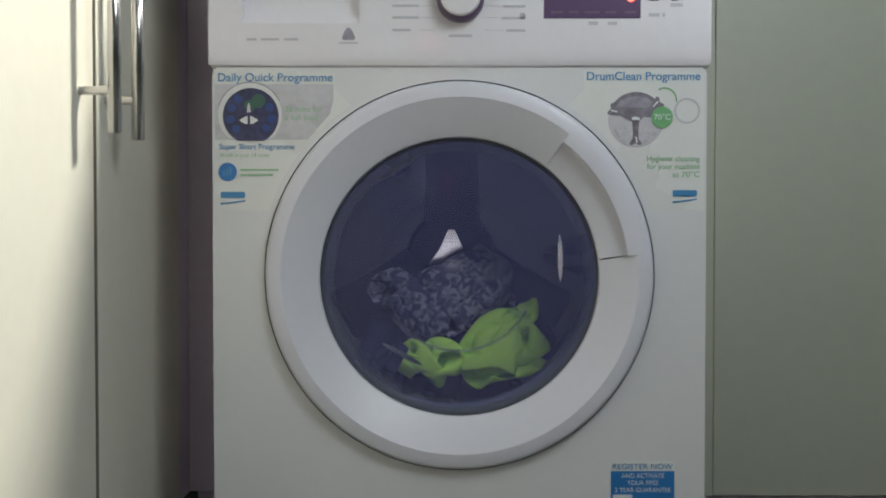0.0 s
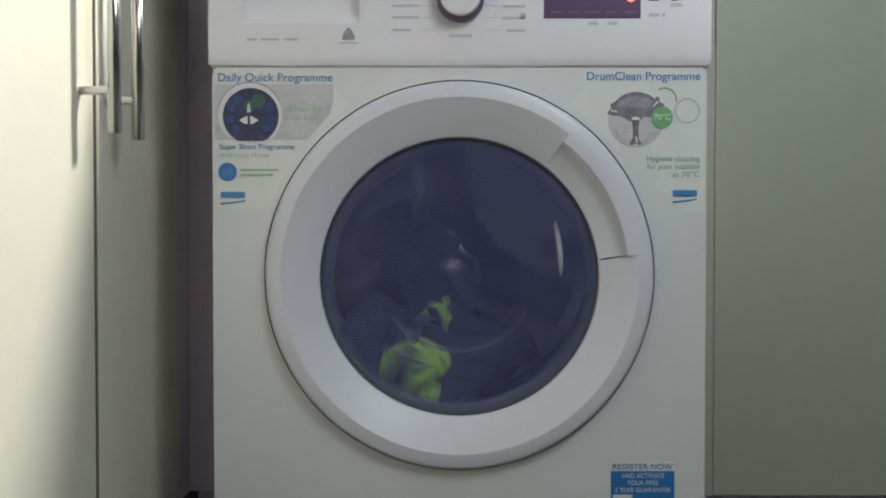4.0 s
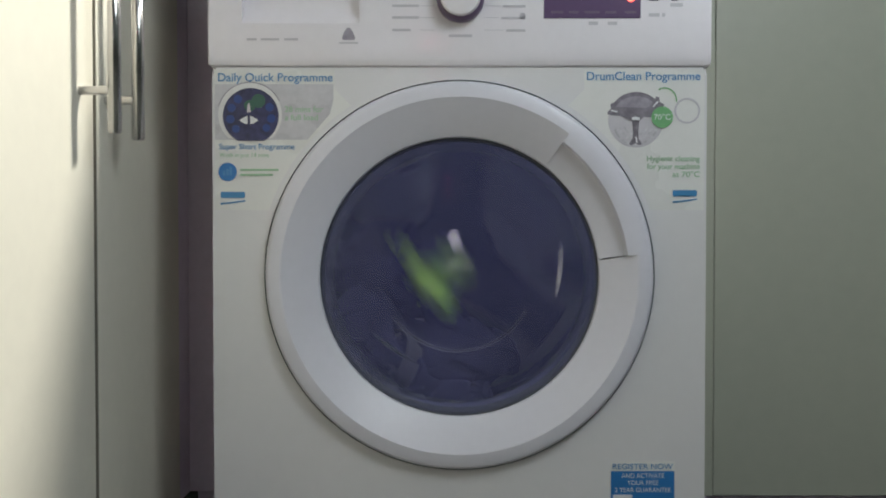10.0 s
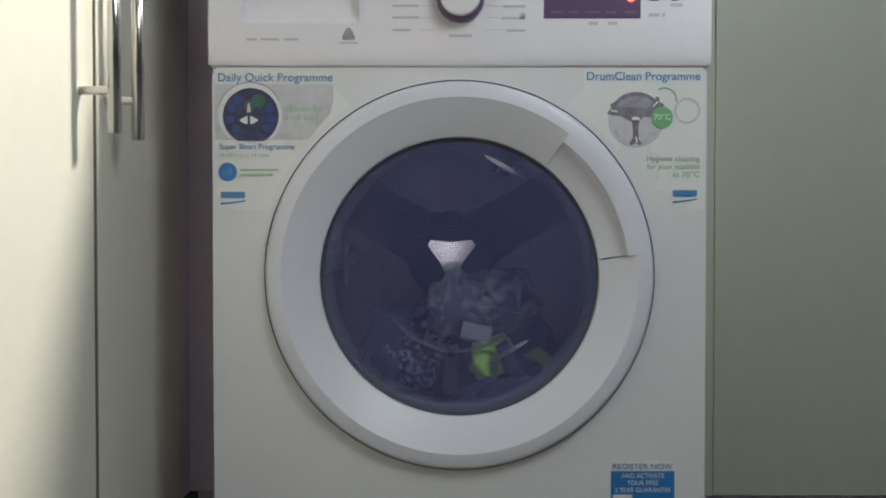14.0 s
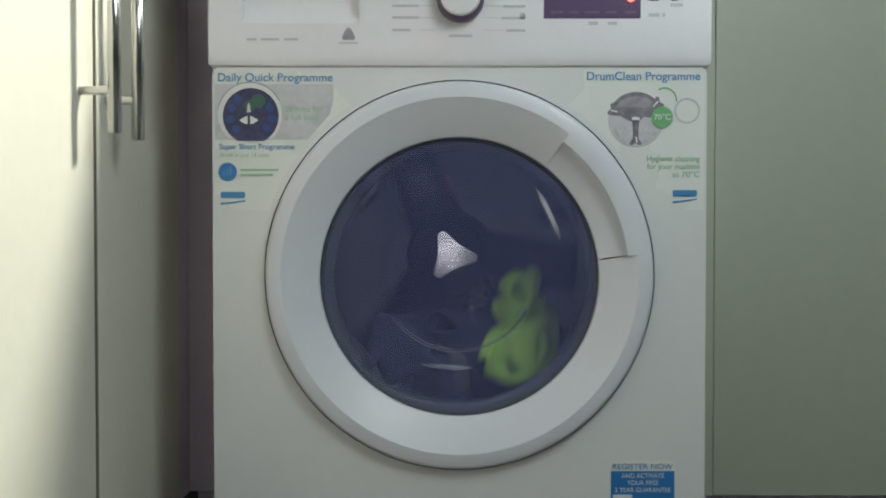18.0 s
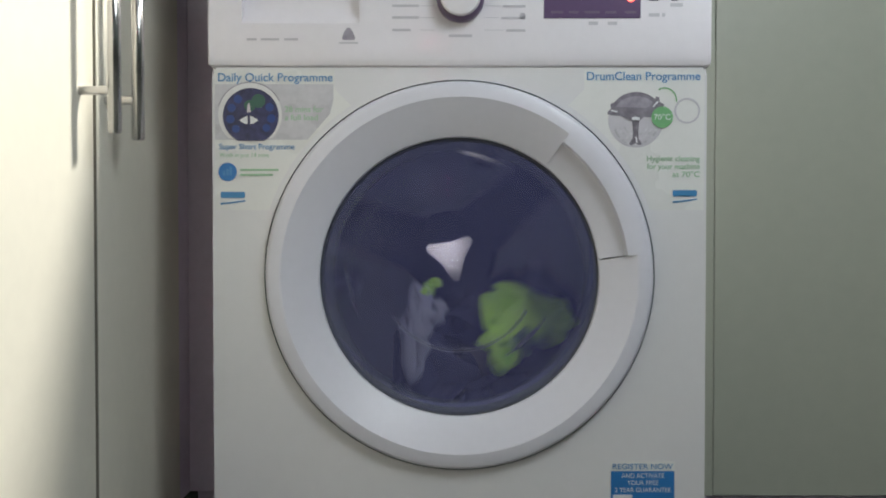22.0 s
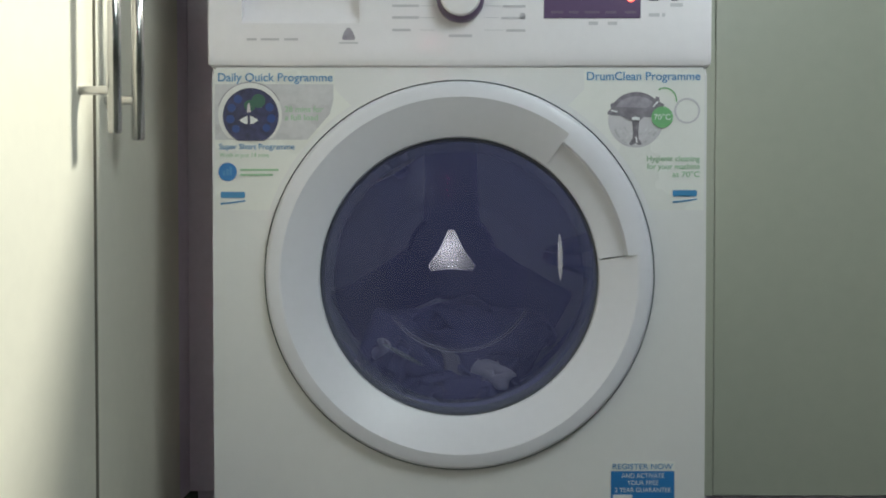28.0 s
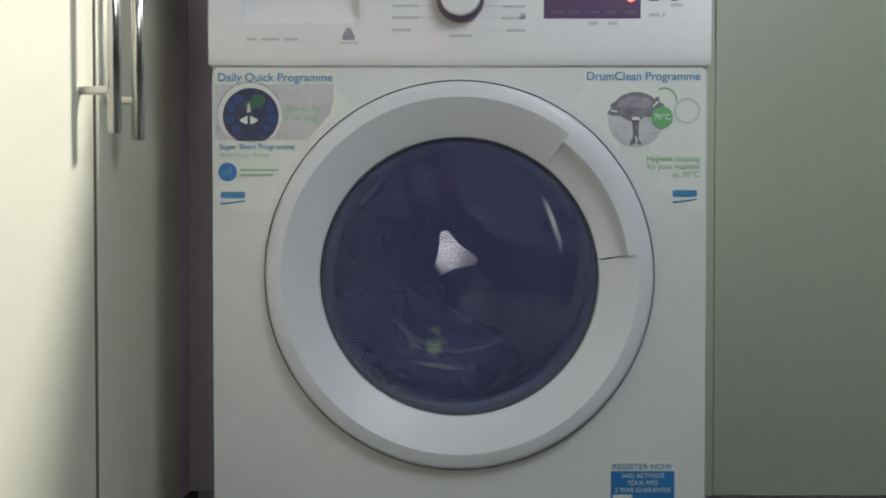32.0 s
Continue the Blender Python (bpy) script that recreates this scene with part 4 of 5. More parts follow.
    walk(lime_lobe, [
        (0, pose(-0.095, -0.004, 0.024, 0, 33, 0)), (0.28, pose(-0.095, -0.004, 0.024, 0, 33, 0)), (1, pose(0.090, 0.012, 0.010, 0, -25, 10)),
        (2, pose(0.000, 0.020, 0.000, 0, -25, 10)), (2.5, pose(-0.009, 0.013, 0.030, 37, -55, -20)), (3, pose(-0.018, 0.006, 0.060, 110, -53, -87)),
        (6, pose(-0.043, -0.045, -0.009, 178, -2, -100)), (7, pose(0.000, 0.020, 0.000, 178, -2, -100)), (8, pose(0.000, 0.020, 0.000, 178, -2, -100)),
        (9, pose(0.000, 0.020, 0.000, 178, -2, -100)), (10, pose(0.000, 0.020, 0.000, 178, -2, -100)), (11, pose(-0.035, -0.018, 0.016, 163, -14, -76)),
        (14.8, pose(-0.035, -0.018, 0.016, 163, -14, -76)), (17, pose(-0.033, -0.013, -0.002, -174, 8, -108)), (18, pose(-0.049, -0.009, -0.045, -178, 2, -135)),
        (18.5, pose(-0.026, -0.006, -0.005, -166, 45, -111)), (19, pose(-0.004, -0.004, 0.034, -90, 65, -26)), (19.5, pose(-0.027, -0.002, 0.022, -31, 35, 6)),
        (20, pose(-0.050, 0.000, 0.009, 0, 0, 0)), (21, pose(-0.026, -0.015, 0.002, 2, -3, 5)), (21.5, pose(-0.001, -0.010, 0.014, 7, -45, -4)),
        (22, pose(0.023, -0.004, 0.026, 79, -80, -79)), (23, pose(0.000, 0.020, 0.000, 79, -80, -79)), (24, pose(0.000, 0.020, 0.000, 79, -80, -79)),
        (25, pose(0.000, 0.020, 0.000, 79, -80, -79)), (28, pose(0.000, 0.020, 0.000, 79, -80, -79)), (32, pose(0.000, 0.020, 0.000, 79, -80, -79)),
    ])
    walk(lime_tail, [
        (0, pose(0.046, -0.002, 0.026, 0, -30, 0)), (0.28, pose(0.046, -0.002, 0.026, 0, -30, 0)), (1, pose(-0.047, -0.006, 0.000, 0, -15, 10)),
        (2, pose(-0.000, -0.001, -0.042, 73, -29, 4)), (3, pose(0.040, 0.017, 0.021, 0, -12, 20)), (6, pose(0.029, 0.026, -0.007, 0, -15, 45)),
        (7, pose(0.000, 0.022, 0.000, 0, -15, 45)), (8, pose(0.000, 0.022, 0.000, 0, -15, 45)), (9, pose(0.000, 0.022, 0.000, 0, -15, 45)),
        (10, pose(-0.000, -0.002, 0.061, -51, 33, 21)), (11, pose(0.017, 0.009, -0.008, 4, -11, 32)), (14.8, pose(0.017, 0.009, -0.008, 4, -11, 32)),
        (17, pose(0.027, 0.021, 0.002, 0, 22, 32)), (18, pose(0.015, 0.009, 0.039, 2, -5, -10)), (18.5, pose(0.010, 0.002, 0.005, 22, -45, 12)),
        (19, pose(0.005, -0.004, -0.030, 0, -88, 64)), (19.5, pose(0.026, -0.002, -0.017, -162, -57, -164)), (20, pose(0.048, 0.000, -0.004, 180, -25, 180)),
        (21, pose(0.000, 0.022, 0.000, 180, -25, 180)), (22, pose(-0.047, 0.004, -0.014, 180, -10, 180)), (22.5, pose(0.006, -0.027, -0.023, 178, -5, -138)),
        (23, pose(0.058, -0.057, -0.031, 180, 0, -97)), (24, pose(0.000, 0.022, 0.000, 180, 0, -97)), (25, pose(0.000, 0.022, 0.000, 180, 0, -97)),
        (28, pose(0.000, 0.022, 0.000, 180, 0, -97)), (32, pose(0.000, 0.022, 0.000, 180, 0, -97)),
    ])
    walk(leopard, [
        (0, at(-0.019, 1.270, 0.428, 0)), (0.35, at(-0.019, 1.270, 0.428, 0)), (0.6, at(-0.042, 1.270, 0.434, -12)), (0.8, at(-0.042, 1.270, 0.435, -16)),
        (0.9, at(-0.022, 1.275, 0.452, -30)), (1, at(-0.013, 1.275, 0.439, -30)), (1.1, at(-0.005, 1.275, 0.427, -30)), (1.2, at(-0.015, 1.275, 0.434, -38)),
        (1.4, at(-0.023, 1.300, 0.394, -45)), (1.7, at(-0.041, 1.340, 0.347, -60)), (2.2, at(-0.032, 1.360, 0.327, -70)), (3.2, at(-0.015, 1.360, 0.327, -120)),
        (4.2, at(-0.058, 1.360, 0.354, -170)), (5.2, at(-0.015, 1.360, 0.336, -220)), (6.2, at(-0.050, 1.360, 0.336, -260)), (7, at(-0.006, 1.360, 0.283, -360)),
        (7.2, at(-0.006, 1.360, 0.336, -300)), (8.2, at(-0.041, 1.350, 0.346, -330)), (8.8, at(-0.076, 1.370, 0.343, -360)), (9, at(-0.076, 1.370, 0.343, -370)),
        (9.4, at(-0.085, 1.360, 0.354, -372)), (9.8, at(-0.093, 1.360, 0.354, -375)), (10.1, at(-0.092, 1.340, 0.365, -372)), (10.3, at(-0.080, 1.275, 0.372, -362)),
        (10.6, at(-0.047, 1.310, 0.353, -340)), (11, at(-0.044, 1.310, 0.355, -338)), (14.9, at(-0.044, 1.310, 0.355, -338)), (15.3, at(-0.040, 1.270, 0.365, -345)),
        (15.8, at(0.018, 1.290, 0.379, -310)), (16.5, at(0.062, 1.330, 0.391, -270)), (16.9, at(0.060, 1.360, 0.375, -340, 40)), (17, at(0.086, 1.360, 0.423, -340, 40)),
        (17.1, at(0.112, 1.360, 0.471, -340, 40)), (17.4, at(0.078, 1.320, 0.392, -250)), (18, at(0.012, 1.360, 0.296, -140)), (19, at(0.012, 1.395, 0.313, -180)),
        (20, at(0.039, 1.395, 0.313, -140)), (21, at(0.021, 1.395, 0.313, -100)), (22, at(0.039, 1.395, 0.313, -60)), (23, at(0.030, 1.395, 0.313, -20)),
        (24, at(0.039, 1.395, 0.313, 20)), (25, at(0.021, 1.395, 0.313, 60)), (25.6, at(-0.006, 1.360, 0.274, 70)), (30.5, at(-0.006, 1.360, 0.274, 70)),
        (31, at(-0.015, 1.360, 0.327, 55)), (32, at(-0.023, 1.360, 0.327, 20)),
    ])
    walk(pale, [
        (0, at(0.012, 1.380, 0.316, 0)), (1.2, at(-0.006, 1.380, 0.316, -20)), (2, at(-0.023, 1.340, 0.339, -40)), (2.4, at(-0.052, 1.290, 0.370, -10)),
        (2.6, at(-0.056, 1.290, 0.366, -25)), (2.8, at(-0.061, 1.300, 0.378, -35)), (3, at(-0.040, 1.290, 0.395, -40)), (3.4, at(-0.006, 1.340, 0.339, -30)),
        (4.4, at(-0.040, 1.310, 0.360, -40)), (5, at(-0.015, 1.330, 0.340, -45)), (5.7, at(-0.091, 1.320, 0.460, -60)), (5.9, at(-0.094, 1.290, 0.445, -45)),
        (6, at(-0.060, 1.270, 0.445, -42)), (6.1, at(-0.023, 1.280, 0.396, -30)), (6.3, at(-0.006, 1.330, 0.340, -20)), (6.5, at(-0.074, 1.320, 0.392, -40)),
        (6.7, at(-0.098, 1.300, 0.419, -75)), (6.8, at(-0.073, 1.280, 0.454, -80)), (6.9, at(-0.085, 1.255, 0.459, -62)), (7, at(-0.057, 1.255, 0.423, -62)),
        (7.1, at(-0.029, 1.255, 0.387, -62)), (7.2, at(-0.001, 1.250, 0.369, -5)), (7.4, at(0.019, 1.310, 0.334, -10)), (7.7, at(-0.066, 1.320, 0.392, -50)),
        (8, at(-0.040, 1.310, 0.410, -50)), (8.2, at(-0.065, 1.290, 0.495, -30)), (8.3, at(0.010, 1.280, 0.429, -40)), (8.4, at(0.062, 1.270, 0.374, -35)),
        (8.6, at(0.036, 1.330, 0.340, -20)), (9, at(-0.074, 1.320, 0.409, -45)), (9.2, at(-0.023, 1.270, 0.450, -42)), (9.3, at(0.017, 1.270, 0.397, -30)),
        (9.4, at(0.052, 1.270, 0.366, 10)), (9.6, at(0.011, 1.330, 0.332, 0)), (10.2, at(-0.100, 1.330, 0.426, -40)), (10.5, at(-0.041, 1.360, 0.354, -20)),
        (14.9, at(-0.041, 1.360, 0.354, -20)), (15.6, at(-0.006, 1.340, 0.321, 20)), (16.5, at(-0.011, 1.280, 0.330, 15)), (16.8, at(0.045, 1.330, 0.357, 40)),
        (17.2, at(0.079, 1.330, 0.391, 50)), (17.6, at(0.044, 1.310, 0.419, 50)), (18, at(-0.063, 1.360, 0.318, 10)), (18.5, at(0.062, 1.340, 0.373, 40)),
        (18.8, at(0.076, 1.290, 0.429, 20)), (18.9, at(0.063, 1.280, 0.428, 42)), (19, at(0.034, 1.280, 0.408, 42)), (19.1, at(0.006, 1.280, 0.387, 42)),
        (19.2, at(0.022, 1.270, 0.410, 58)), (19.4, at(0.005, 1.280, 0.372, 75)), (19.6, at(0.045, 1.340, 0.356, 70)), (19.8, at(0.104, 1.320, 0.426, 30)),
        (19.9, at(0.074, 1.268, 0.452, 20)), (20, at(0.053, 1.268, 0.440, 20)), (20.1, at(0.033, 1.268, 0.428, 20)), (20.2, at(0.029, 1.260, 0.437, 55)),
        (20.4, at(0.068, 1.290, 0.445, 30)), (20.6, at(0.103, 1.275, 0.452, 2)), (20.8, at(-0.044, 1.280, 0.409, 32)), (21, at(0.011, 1.340, 0.339, 20)),
        (21.2, at(0.122, 1.330, 0.426, 70)), (21.4, at(0.151, 1.280, 0.507, 70)), (21.6, at(0.090, 1.260, 0.471, 50)), (21.8, at(0.039, 1.250, 0.449, 45)),
        (21.9, at(-0.065, 1.255, 0.399, 84)), (22, at(-0.057, 1.255, 0.374, 84)), (22.1, at(-0.049, 1.255, 0.350, 84)), (22.2, at(-0.019, 1.260, 0.390, 65)),
        (22.4, at(-0.006, 1.330, 0.340, 40)), (22.6, at(0.061, 1.310, 0.393, 20)), (22.8, at(0.102, 1.300, 0.445, 10)), (22.9, at(0.134, 1.266, 0.494, -8)),
        (23, at(0.077, 1.266, 0.486, -8)), (23.1, at(0.021, 1.266, 0.478, -8)), (23.2, at(0.040, 1.260, 0.461, 28)), (23.4, at(-0.040, 1.280, 0.372, 60)),
        (23.6, at(0.036, 1.320, 0.375, 20)), (23.8, at(0.099, 1.275, 0.409, 25)), (23.9, at(0.131, 1.280, 0.432, 28)), (24, at(0.082, 1.280, 0.400, 28)),
        (24.1, at(0.033, 1.280, 0.367, 28)), (24.2, at(0.054, 1.270, 0.374, 25)), (24.4, at(0.094, 1.265, 0.440, -8)), (24.6, at(0.074, 1.260, 0.447, 18)),
        (24.8, at(0.032, 1.260, 0.415, 60)), (24.9, at(-0.043, 1.260, 0.394, 70)), (25, at(-0.026, 1.260, 0.362, 70)), (25.1, at(-0.010, 1.260, 0.329, 70)),
        (25.2, at(0.067, 1.280, 0.363, 20)), (25.5, at(0.055, 1.280, 0.363, -20)), (25.9, at(0.018, 1.300, 0.327, -40)), (26, at(0.025, 1.300, 0.323, -20, 40)),
        (30.4, at(0.025, 1.300, 0.323, -20, 40)), (30.8, at(0.001, 1.290, 0.329, -25)), (31, at(-0.023, 1.300, 0.327, -10)), (31.4, at(-0.066, 1.330, 0.357, 20)),
        (31.8, at(-0.007, 1.300, 0.461, 85)), (31.9, at(-0.007, 1.270, 0.487, 85)), (32, at(0.010, 1.320, 0.358, 50)),
    ])
    walk(pale_lobe, [
        (0, pose(0.020, 0.012, 0.000, 0, 0, 0)), (6, pose(0.020, 0.012, 0.000, 0, 0, 0)), (7, pose(0.091, 0.000, 0.065, 0, 18, 0)),
        (8, pose(0.020, 0.012, 0.000, 0, 18, 0)), (18, pose(0.020, 0.012, 0.000, 0, 18, 0)), (19, pose(0.073, -0.005, -0.014, 0, 47, 0)),
        (20, pose(0.053, 0.000, -0.012, 0, 10, 0)), (21, pose(0.020, 0.012, 0.000, 0, 10, 0)), (22, pose(0.025, -0.003, -0.006, 0, 64, 0)),
        (23, pose(0.038, 0.002, 0.001, 0, -8, 0)), (24, pose(-0.032, -0.002, -0.002, 0, 18, 0)), (25, pose(0.005, 0.000, -0.032, 0, -52, 0)),
        (26, pose(-0.105, -0.088, -0.029, 37, -18, -28)), (30.4, pose(-0.105, -0.088, -0.029, 37, -18, -28)), (32, pose(0.020, 0.012, 0.000, 37, -18, -28)),
    ])
    walk(slate, [
        (0.0, at(0.043, 1.300, 0.445, -10, 75)), (0.4, at(0.043, 1.300, 0.445, -10, 75)), (0.7, at(0.035, 1.300, 0.428, -25, 75)), (1.0, at(0.059, 1.290, 0.429, -40, 75)),
        (1.3, at(0.037, 1.340, 0.373, -60, 75)), (2.0, at(-0.006, 1.350, 0.355, -100, 75)), (3.0, at(-0.015, 1.350, 0.372, -160, 75)), (4.0, at(-0.041, 1.350, 0.363, -220, 75)),
        (5.0, at(-0.023, 1.350, 0.363, -280, 75)), (5.8, at(-0.093, 1.360, 0.485, -300, 75)), (6.0, at(-0.058, 1.340, 0.434, -320, 75)), (6.3, at(0.011, 1.360, 0.354, -340, 75)),
        (7.0, at(-0.093, 1.350, 0.372, -380, 75)), (7.3, at(-0.023, 1.350, 0.355, -400, 75)), (8.0, at(0.037, 1.340, 0.373, -440, 75)), (8.6, at(-0.092, 1.340, 0.425, -470, 75)),
        (9.0, at(0.036, 1.330, 0.391, -500, 75)), (9.4, at(-0.006, 1.340, 0.373, -530, 75)), (9.8, at(-0.092, 1.340, 0.391, -560, 42)), (10.1, at(-0.057, 1.320, 0.426, -600, 17)),
        (10.3, at(-0.039, 1.260, 0.423, -680)), (10.5, at(0.005, 1.250, 0.411, -715)), (10.8, at(0.038, 1.250, 0.419, -712)), (11.0, at(0.039, 1.250, 0.419, -712)),
        (14.9, at(0.039, 1.250, 0.419, -712)), (15.3, at(0.041, 1.260, 0.415, -705)), (15.8, at(0.079, 1.330, 0.426, -660, 50)), (16.5, at(0.048, 1.390, 0.350, -600, 70)),
        (17.2, at(0.066, 1.390, 0.341, -560, 70)), (18.0, at(0.055, 1.360, 0.389, -500, 71)), (19.0, at(0.080, 1.340, 0.425, -440, 71)), (20.0, at(0.046, 1.360, 0.389, -380, 71)),
        (20.5, at(0.106, 1.350, 0.442, -340, 71)), (21.0, at(0.046, 1.360, 0.380, -300, 72)), (22.0, at(0.064, 1.370, 0.388, -240, 72)), (22.9, at(0.080, 1.350, 0.459, -200, 72)),
        (24.0, at(0.071, 1.340, 0.408, -140, 72)), (25.0, at(0.046, 1.360, 0.354, -80, 73)), (25.6, at(-0.024, 1.390, 0.332, -60, 73)), (30.4, at(-0.024, 1.390, 0.332, -60, 74)),
        (30.8, at(-0.050, 1.390, 0.341, -85, 75)), (31.2, at(-0.032, 1.390, 0.341, -110, 75)), (32.0, at(-0.050, 1.380, 0.378, -160, 75)),
    ])
    walk(sock, [
        (0.0, at(-0.015, 1.400, 0.303, 0)), (6.4, at(-0.015, 1.400, 0.303, 0)), (6.6, at(-0.006, 1.340, 0.391, 0)), (6.8, at(0.011, 1.280, 0.414, -60)),
        (6.9, at(-0.038, 1.270, 0.437, -30)), (7.1, at(-0.092, 1.340, 0.339, -30)), (7.4, at(-0.042, 1.400, 0.303, -30)), (21.6, at(-0.041, 1.380, 0.316, 0)),
        (21.8, at(-0.058, 1.330, 0.391, 0)), (22.0, at(-0.039, 1.245, 0.440, 45)), (22.2, at(0.019, 1.330, 0.357, 60)), (22.6, at(0.104, 1.330, 0.357, 60)),
        (22.9, at(0.115, 1.270, 0.389, 70)), (23.0, at(0.104, 1.260, 0.366, 75)), (23.2, at(0.108, 1.260, 0.402, -20)), (23.5, at(0.043, 1.300, 0.327, 0)),
        (23.8, at(0.064, 1.280, 0.324, 0)), (24.0, at(-0.027, 1.270, 0.442, 22)), (24.1, at(0.068, 1.290, 0.429, 40)), (24.2, at(0.156, 1.270, 0.446, 50)),
        (24.4, at(0.108, 1.240, 0.437, 10)), (24.6, at(0.066, 1.240, 0.448, 20)), (24.8, at(0.017, 1.240, 0.399, 60)), (25.0, at(0.098, 1.250, 0.461, 10)),
        (25.2, at(-0.014, 1.260, 0.370, 60)), (25.5, at(-0.056, 1.290, 0.329, 60)), (25.9, at(-0.081, 1.300, 0.343, 70)), (30.4, at(-0.081, 1.300, 0.343, 70)),
        (30.6, at(-0.107, 1.265, 0.379, 10)), (30.8, at(-0.121, 1.260, 0.414, 8)), (31.0, at(-0.102, 1.260, 0.422, 2)), (31.2, at(-0.085, 1.260, 0.418, 0)),
        (31.4, at(-0.078, 1.260, 0.408, -5)), (31.6, at(-0.062, 1.270, 0.396, -25)), (31.7, at(-0.066, 1.280, 0.359, -60)), (32.0, at(-0.023, 1.290, 0.346, -60)),
    ])
    walk(sleeve, [
        (0.0, at(0.019, 1.330, 0.280, 0)), (1.4, at(-0.040, 1.330, 0.280, -20)), (1.6, at(-0.058, 1.225, 0.316, -25)), (1.8, at(-0.063, 1.240, 0.314, -30)),
        (2.0, at(-0.040, 1.300, 0.285, -30)), (2.2, at(-0.040, 1.330, 0.280, -20)), (2.4, at(-0.051, 1.250, 0.295, -10)), (2.8, at(-0.106, 1.225, 0.354, -50)),
        (3.0, at(-0.040, 1.330, 0.280, -20)), (4.0, at(-0.040, 1.300, 0.285, -20)), (5.3, at(-0.086, 1.225, 0.315, -25)), (5.5, at(-0.055, 1.225, 0.348, -15)),
        (5.6, at(-0.058, 1.225, 0.354, -20)), (5.7, at(-0.094, 1.230, 0.338, -40)), (5.8, at(-0.058, 1.330, 0.280, -20)), (6.1, at(-0.058, 1.330, 0.280, -20)),
        (6.2, at(-0.055, 1.225, 0.299, -10)), (6.4, at(-0.086, 1.225, 0.299, -20)), (6.6, at(-0.094, 1.225, 0.339, -30)), (7.0, at(-0.055, 1.225, 0.323, -20)),
        (7.6, at(-0.086, 1.225, 0.323, -20)), (8.0, at(-0.040, 1.300, 0.285, -20)), (8.2, at(-0.040, 1.300, 0.294, -20)), (9.0, at(-0.023, 1.300, 0.294, -10)),
        (10.0, at(-0.015, 1.300, 0.285, -10)), (10.2, at(0.017, 1.260, 0.293, -5)), (10.5, at(0.032, 1.225, 0.291, 5)), (10.8, at(0.058, 1.222, 0.293, 14)),
        (11.0, at(0.060, 1.220, 0.294, 14)), (14.9, at(0.060, 1.220, 0.294, 14)), (15.6, at(0.060, 1.300, 0.285, 10)), (18.8, at(0.060, 1.300, 0.285, 10)),
        (19.0, at(0.040, 1.225, 0.307, 5)), (19.2, at(0.059, 1.280, 0.289, 10)), (20.6, at(0.059, 1.280, 0.289, 10)), (20.8, at(0.063, 1.225, 0.301, 5)),
        (21.0, at(0.096, 1.240, 0.296, 15)), (22.6, at(0.059, 1.280, 0.289, 10)), (22.8, at(0.087, 1.225, 0.331, 20)), (23.0, at(0.095, 1.230, 0.330, 20)),
        (23.6, at(0.034, 1.280, 0.297, 10)), (25.4, at(0.001, 1.270, 0.291, 0)), (30.4, at(0.001, 1.270, 0.291, 0)), (31.0, at(-0.023, 1.270, 0.299, -10)),
        (31.7, at(-0.039, 1.260, 0.301, -20)), (32.0, at(-0.039, 1.250, 0.323, -10)),
    ])
    sway = []
    for i in range(65):
        t = i * 0.5
        v = turned(t + 0.05) - turned(t - 0.05)
        a = v * 0.45 + (9 * math.sin(t * 7.1) if abs(v) > 2 else 0)
        sway.append((t, a))
    walk(navy, [(t, pose(math.sin(radians(-a)) * 0.14, 1.315, CZ + 0.012 - math.cos(radians(a)) * 0.140, 0, a, 0)) for t, a in sway])
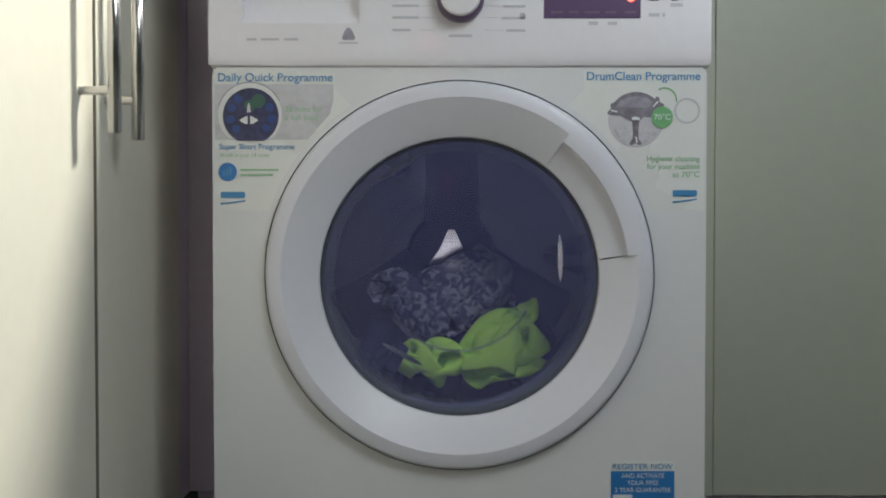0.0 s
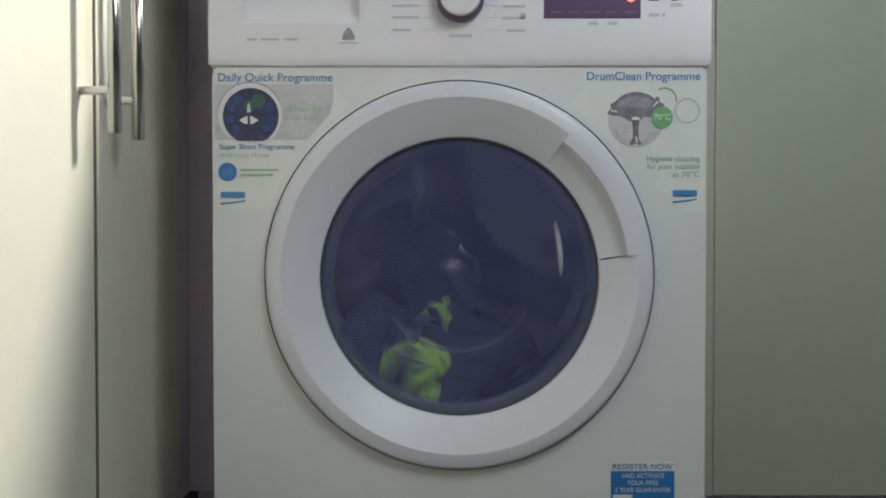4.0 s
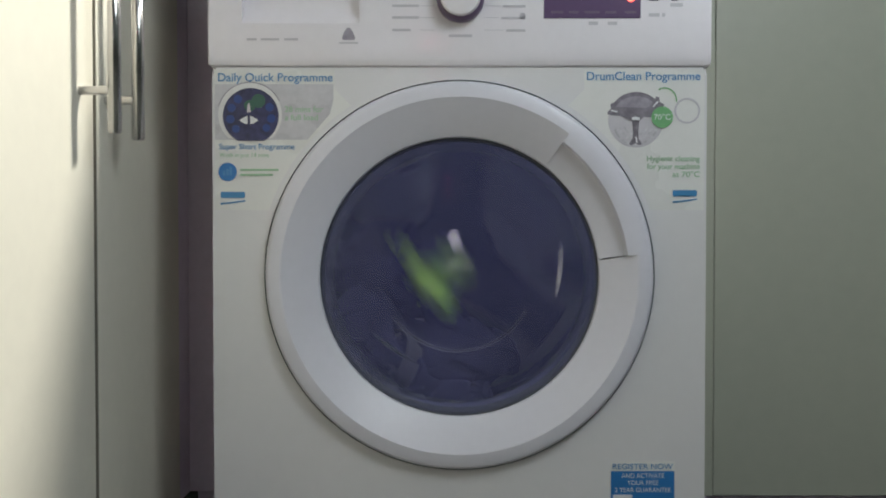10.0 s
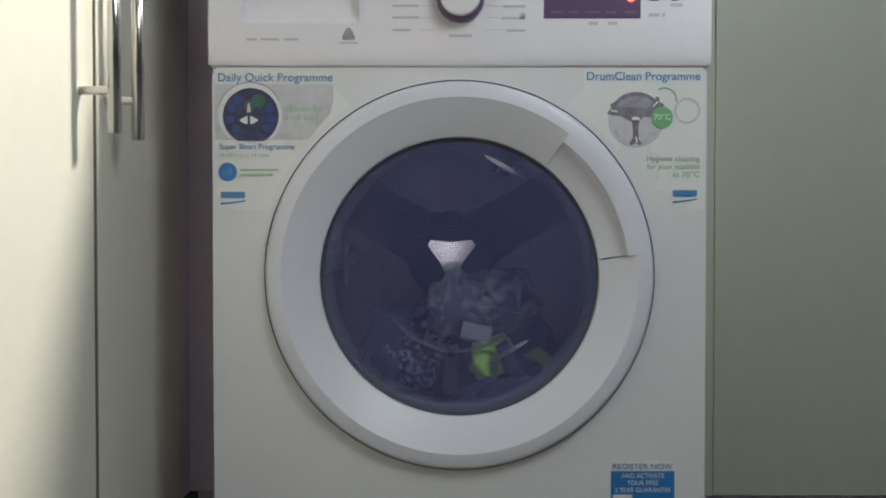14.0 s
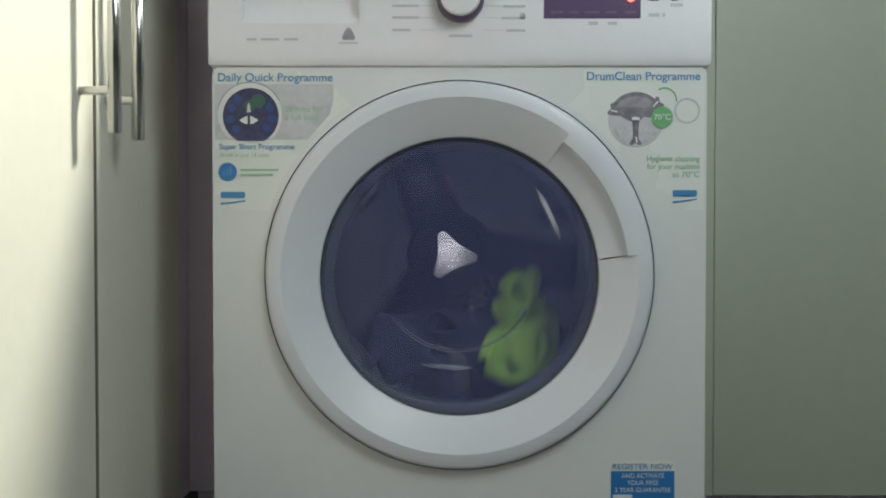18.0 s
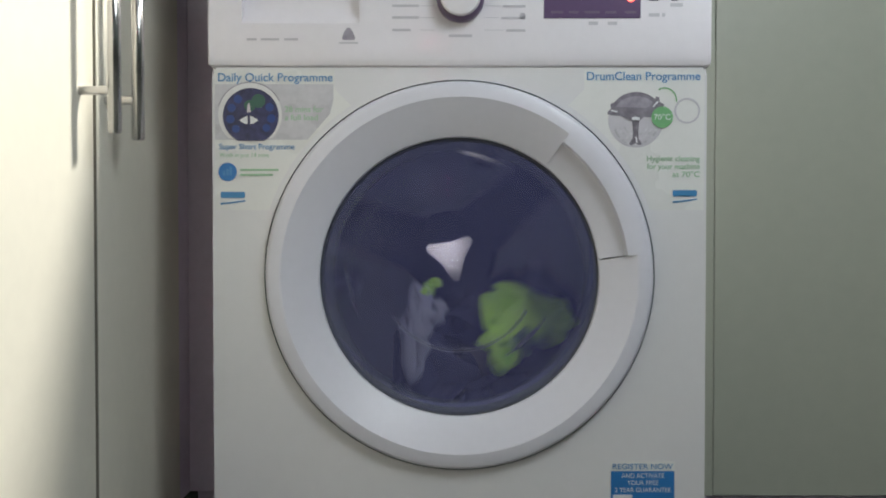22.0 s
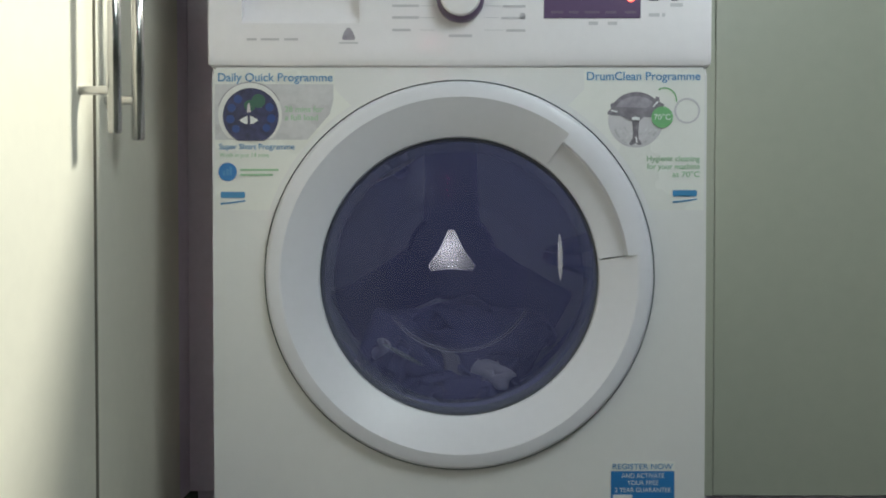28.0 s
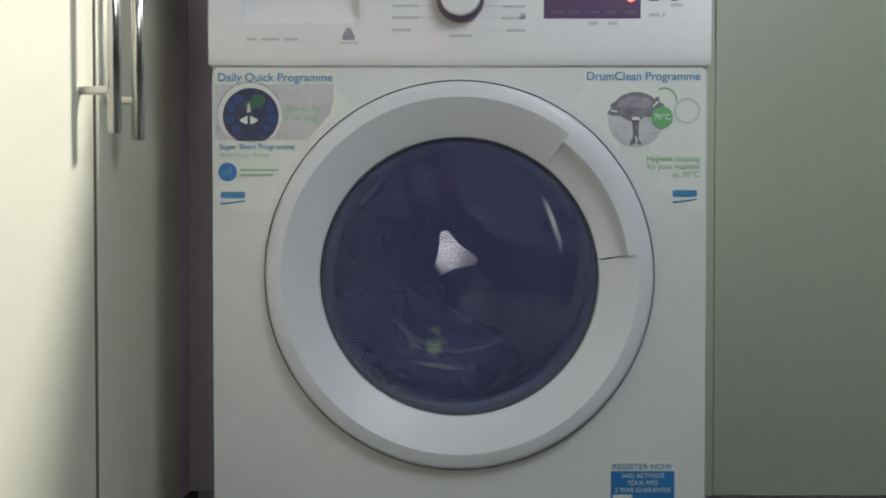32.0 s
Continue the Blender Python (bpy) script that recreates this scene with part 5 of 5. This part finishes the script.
    walk(jeans, [
        (0, at(-0.006, 1.335, 0.313, 0)), (0.9, at(-0.023, 1.335, 0.322, -10)), (1.4, at(-0.058, 1.335, 0.348, -20)), (1.6, at(-0.055, 1.300, 0.476, -30)),
        (1.8, at(-0.032, 1.300, 0.498, -50)), (2, at(-0.113, 1.300, 0.470, 0)), (2.2, at(-0.058, 1.335, 0.348, -20)), (2.4, at(-0.055, 1.300, 0.476, -30)),
        (2.6, at(-0.032, 1.300, 0.498, -50)), (2.8, at(-0.098, 1.300, 0.468, -70)), (3, at(-0.032, 1.300, 0.404, 0)), (3.2, at(-0.055, 1.300, 0.476, -30)),
        (3.4, at(-0.032, 1.300, 0.498, -50)), (3.6, at(-0.098, 1.300, 0.468, -70)), (3.8, at(-0.058, 1.335, 0.348, -20)), (4, at(-0.055, 1.300, 0.476, -30)),
        (4.2, at(-0.032, 1.300, 0.498, -50)), (4.4, at(-0.098, 1.300, 0.468, -70)), (4.6, at(-0.058, 1.335, 0.348, -20)), (4.8, at(-0.055, 1.300, 0.476, -30)),
        (5, at(-0.032, 1.300, 0.498, -50)), (5.2, at(-0.098, 1.300, 0.468, -70)), (5.4, at(-0.058, 1.335, 0.348, -20)), (5.6, at(-0.055, 1.300, 0.476, -30)),
        (5.8, at(-0.032, 1.300, 0.498, -50)), (6, at(-0.047, 1.300, 0.486, 0)), (6.2, at(-0.058, 1.335, 0.348, -20)), (6.4, at(-0.055, 1.300, 0.476, -30)),
        (6.6, at(-0.032, 1.300, 0.498, -50)), (6.8, at(-0.098, 1.300, 0.468, -70)), (7, at(-0.058, 1.335, 0.348, -20)), (7.2, at(-0.055, 1.300, 0.476, -30)),
        (7.4, at(-0.032, 1.300, 0.498, -50)), (7.6, at(-0.098, 1.300, 0.468, -70)), (7.8, at(-0.058, 1.335, 0.348, -20)), (8, at(-0.055, 1.300, 0.486, 0)),
        (8.2, at(-0.032, 1.300, 0.498, -50)), (8.4, at(-0.098, 1.300, 0.468, -70)), (8.6, at(-0.058, 1.335, 0.348, -20)), (8.8, at(-0.055, 1.300, 0.476, -30)),
        (9, at(-0.040, 1.300, 0.495, 0)), (9.2, at(-0.098, 1.300, 0.468, -70)), (9.4, at(-0.058, 1.335, 0.348, -20)), (9.6, at(-0.055, 1.300, 0.476, -30)),
        (9.8, at(-0.032, 1.300, 0.498, -50)), (10, at(-0.098, 1.300, 0.476, 0)), (10.4, at(-0.006, 1.335, 0.313, 0)), (15.1, at(-0.006, 1.335, 0.313, 0)),
        (15.6, at(0.045, 1.335, 0.348, 20)), (15.8, at(0.083, 1.330, 0.426, 40)), (16.1, at(0.037, 1.335, 0.357, 50)), (16.3, at(-0.041, 1.335, 0.322, 30)),
        (16.5, at(0.045, 1.335, 0.348, 20)), (16.7, at(0.083, 1.330, 0.426, 40)), (17, at(0.037, 1.335, 0.357, 50)), (17.2, at(-0.041, 1.335, 0.322, 30)),
        (17.4, at(0.045, 1.335, 0.348, 20)), (17.6, at(0.083, 1.330, 0.426, 40)), (17.9, at(0.037, 1.335, 0.357, 50)), (18.1, at(-0.041, 1.335, 0.322, 30)),
        (18.3, at(0.045, 1.335, 0.348, 20)), (18.5, at(0.083, 1.330, 0.426, 40)), (18.8, at(0.037, 1.335, 0.357, 50)), (19, at(-0.041, 1.335, 0.322, 30)),
        (19.2, at(0.045, 1.335, 0.348, 20)), (19.4, at(0.083, 1.330, 0.426, 40)), (19.7, at(0.037, 1.335, 0.357, 50)), (19.9, at(-0.041, 1.335, 0.322, 30)),
        (20.1, at(0.045, 1.335, 0.348, 20)), (20.3, at(0.083, 1.330, 0.426, 40)), (20.6, at(0.037, 1.335, 0.357, 50)), (20.8, at(-0.041, 1.335, 0.322, 30)),
        (21, at(0.045, 1.335, 0.348, 20)), (21.2, at(0.083, 1.330, 0.426, 40)), (21.5, at(0.037, 1.335, 0.357, 50)), (21.7, at(-0.041, 1.335, 0.322, 30)),
        (21.9, at(0.045, 1.335, 0.348, 20)), (22.1, at(0.083, 1.330, 0.426, 40)), (22.4, at(0.037, 1.335, 0.357, 50)), (22.6, at(-0.041, 1.335, 0.322, 30)),
        (22.8, at(0.045, 1.335, 0.348, 20)), (23, at(0.083, 1.330, 0.426, 40)), (23.3, at(0.037, 1.335, 0.357, 50)), (23.5, at(-0.041, 1.335, 0.322, 30)),
        (23.7, at(0.045, 1.335, 0.348, 20)), (23.9, at(0.083, 1.330, 0.426, 40)), (24.2, at(0.037, 1.335, 0.357, 50)), (24.4, at(-0.041, 1.335, 0.322, 30)),
        (24.6, at(0.045, 1.335, 0.348, 20)), (24.8, at(0.083, 1.330, 0.426, 40)), (25.1, at(0.037, 1.335, 0.357, 50)), (25.3, at(-0.041, 1.335, 0.322, 30)),
        (25.6, at(-0.006, 1.335, 0.313, 0)), (30.4, at(-0.006, 1.335, 0.313, 0)), (31, at(-0.041, 1.335, 0.322, -10)), (31.5, at(-0.066, 1.335, 0.357, -30)),
        (32, at(-0.091, 1.310, 0.444, -60)),
    ])


motions()
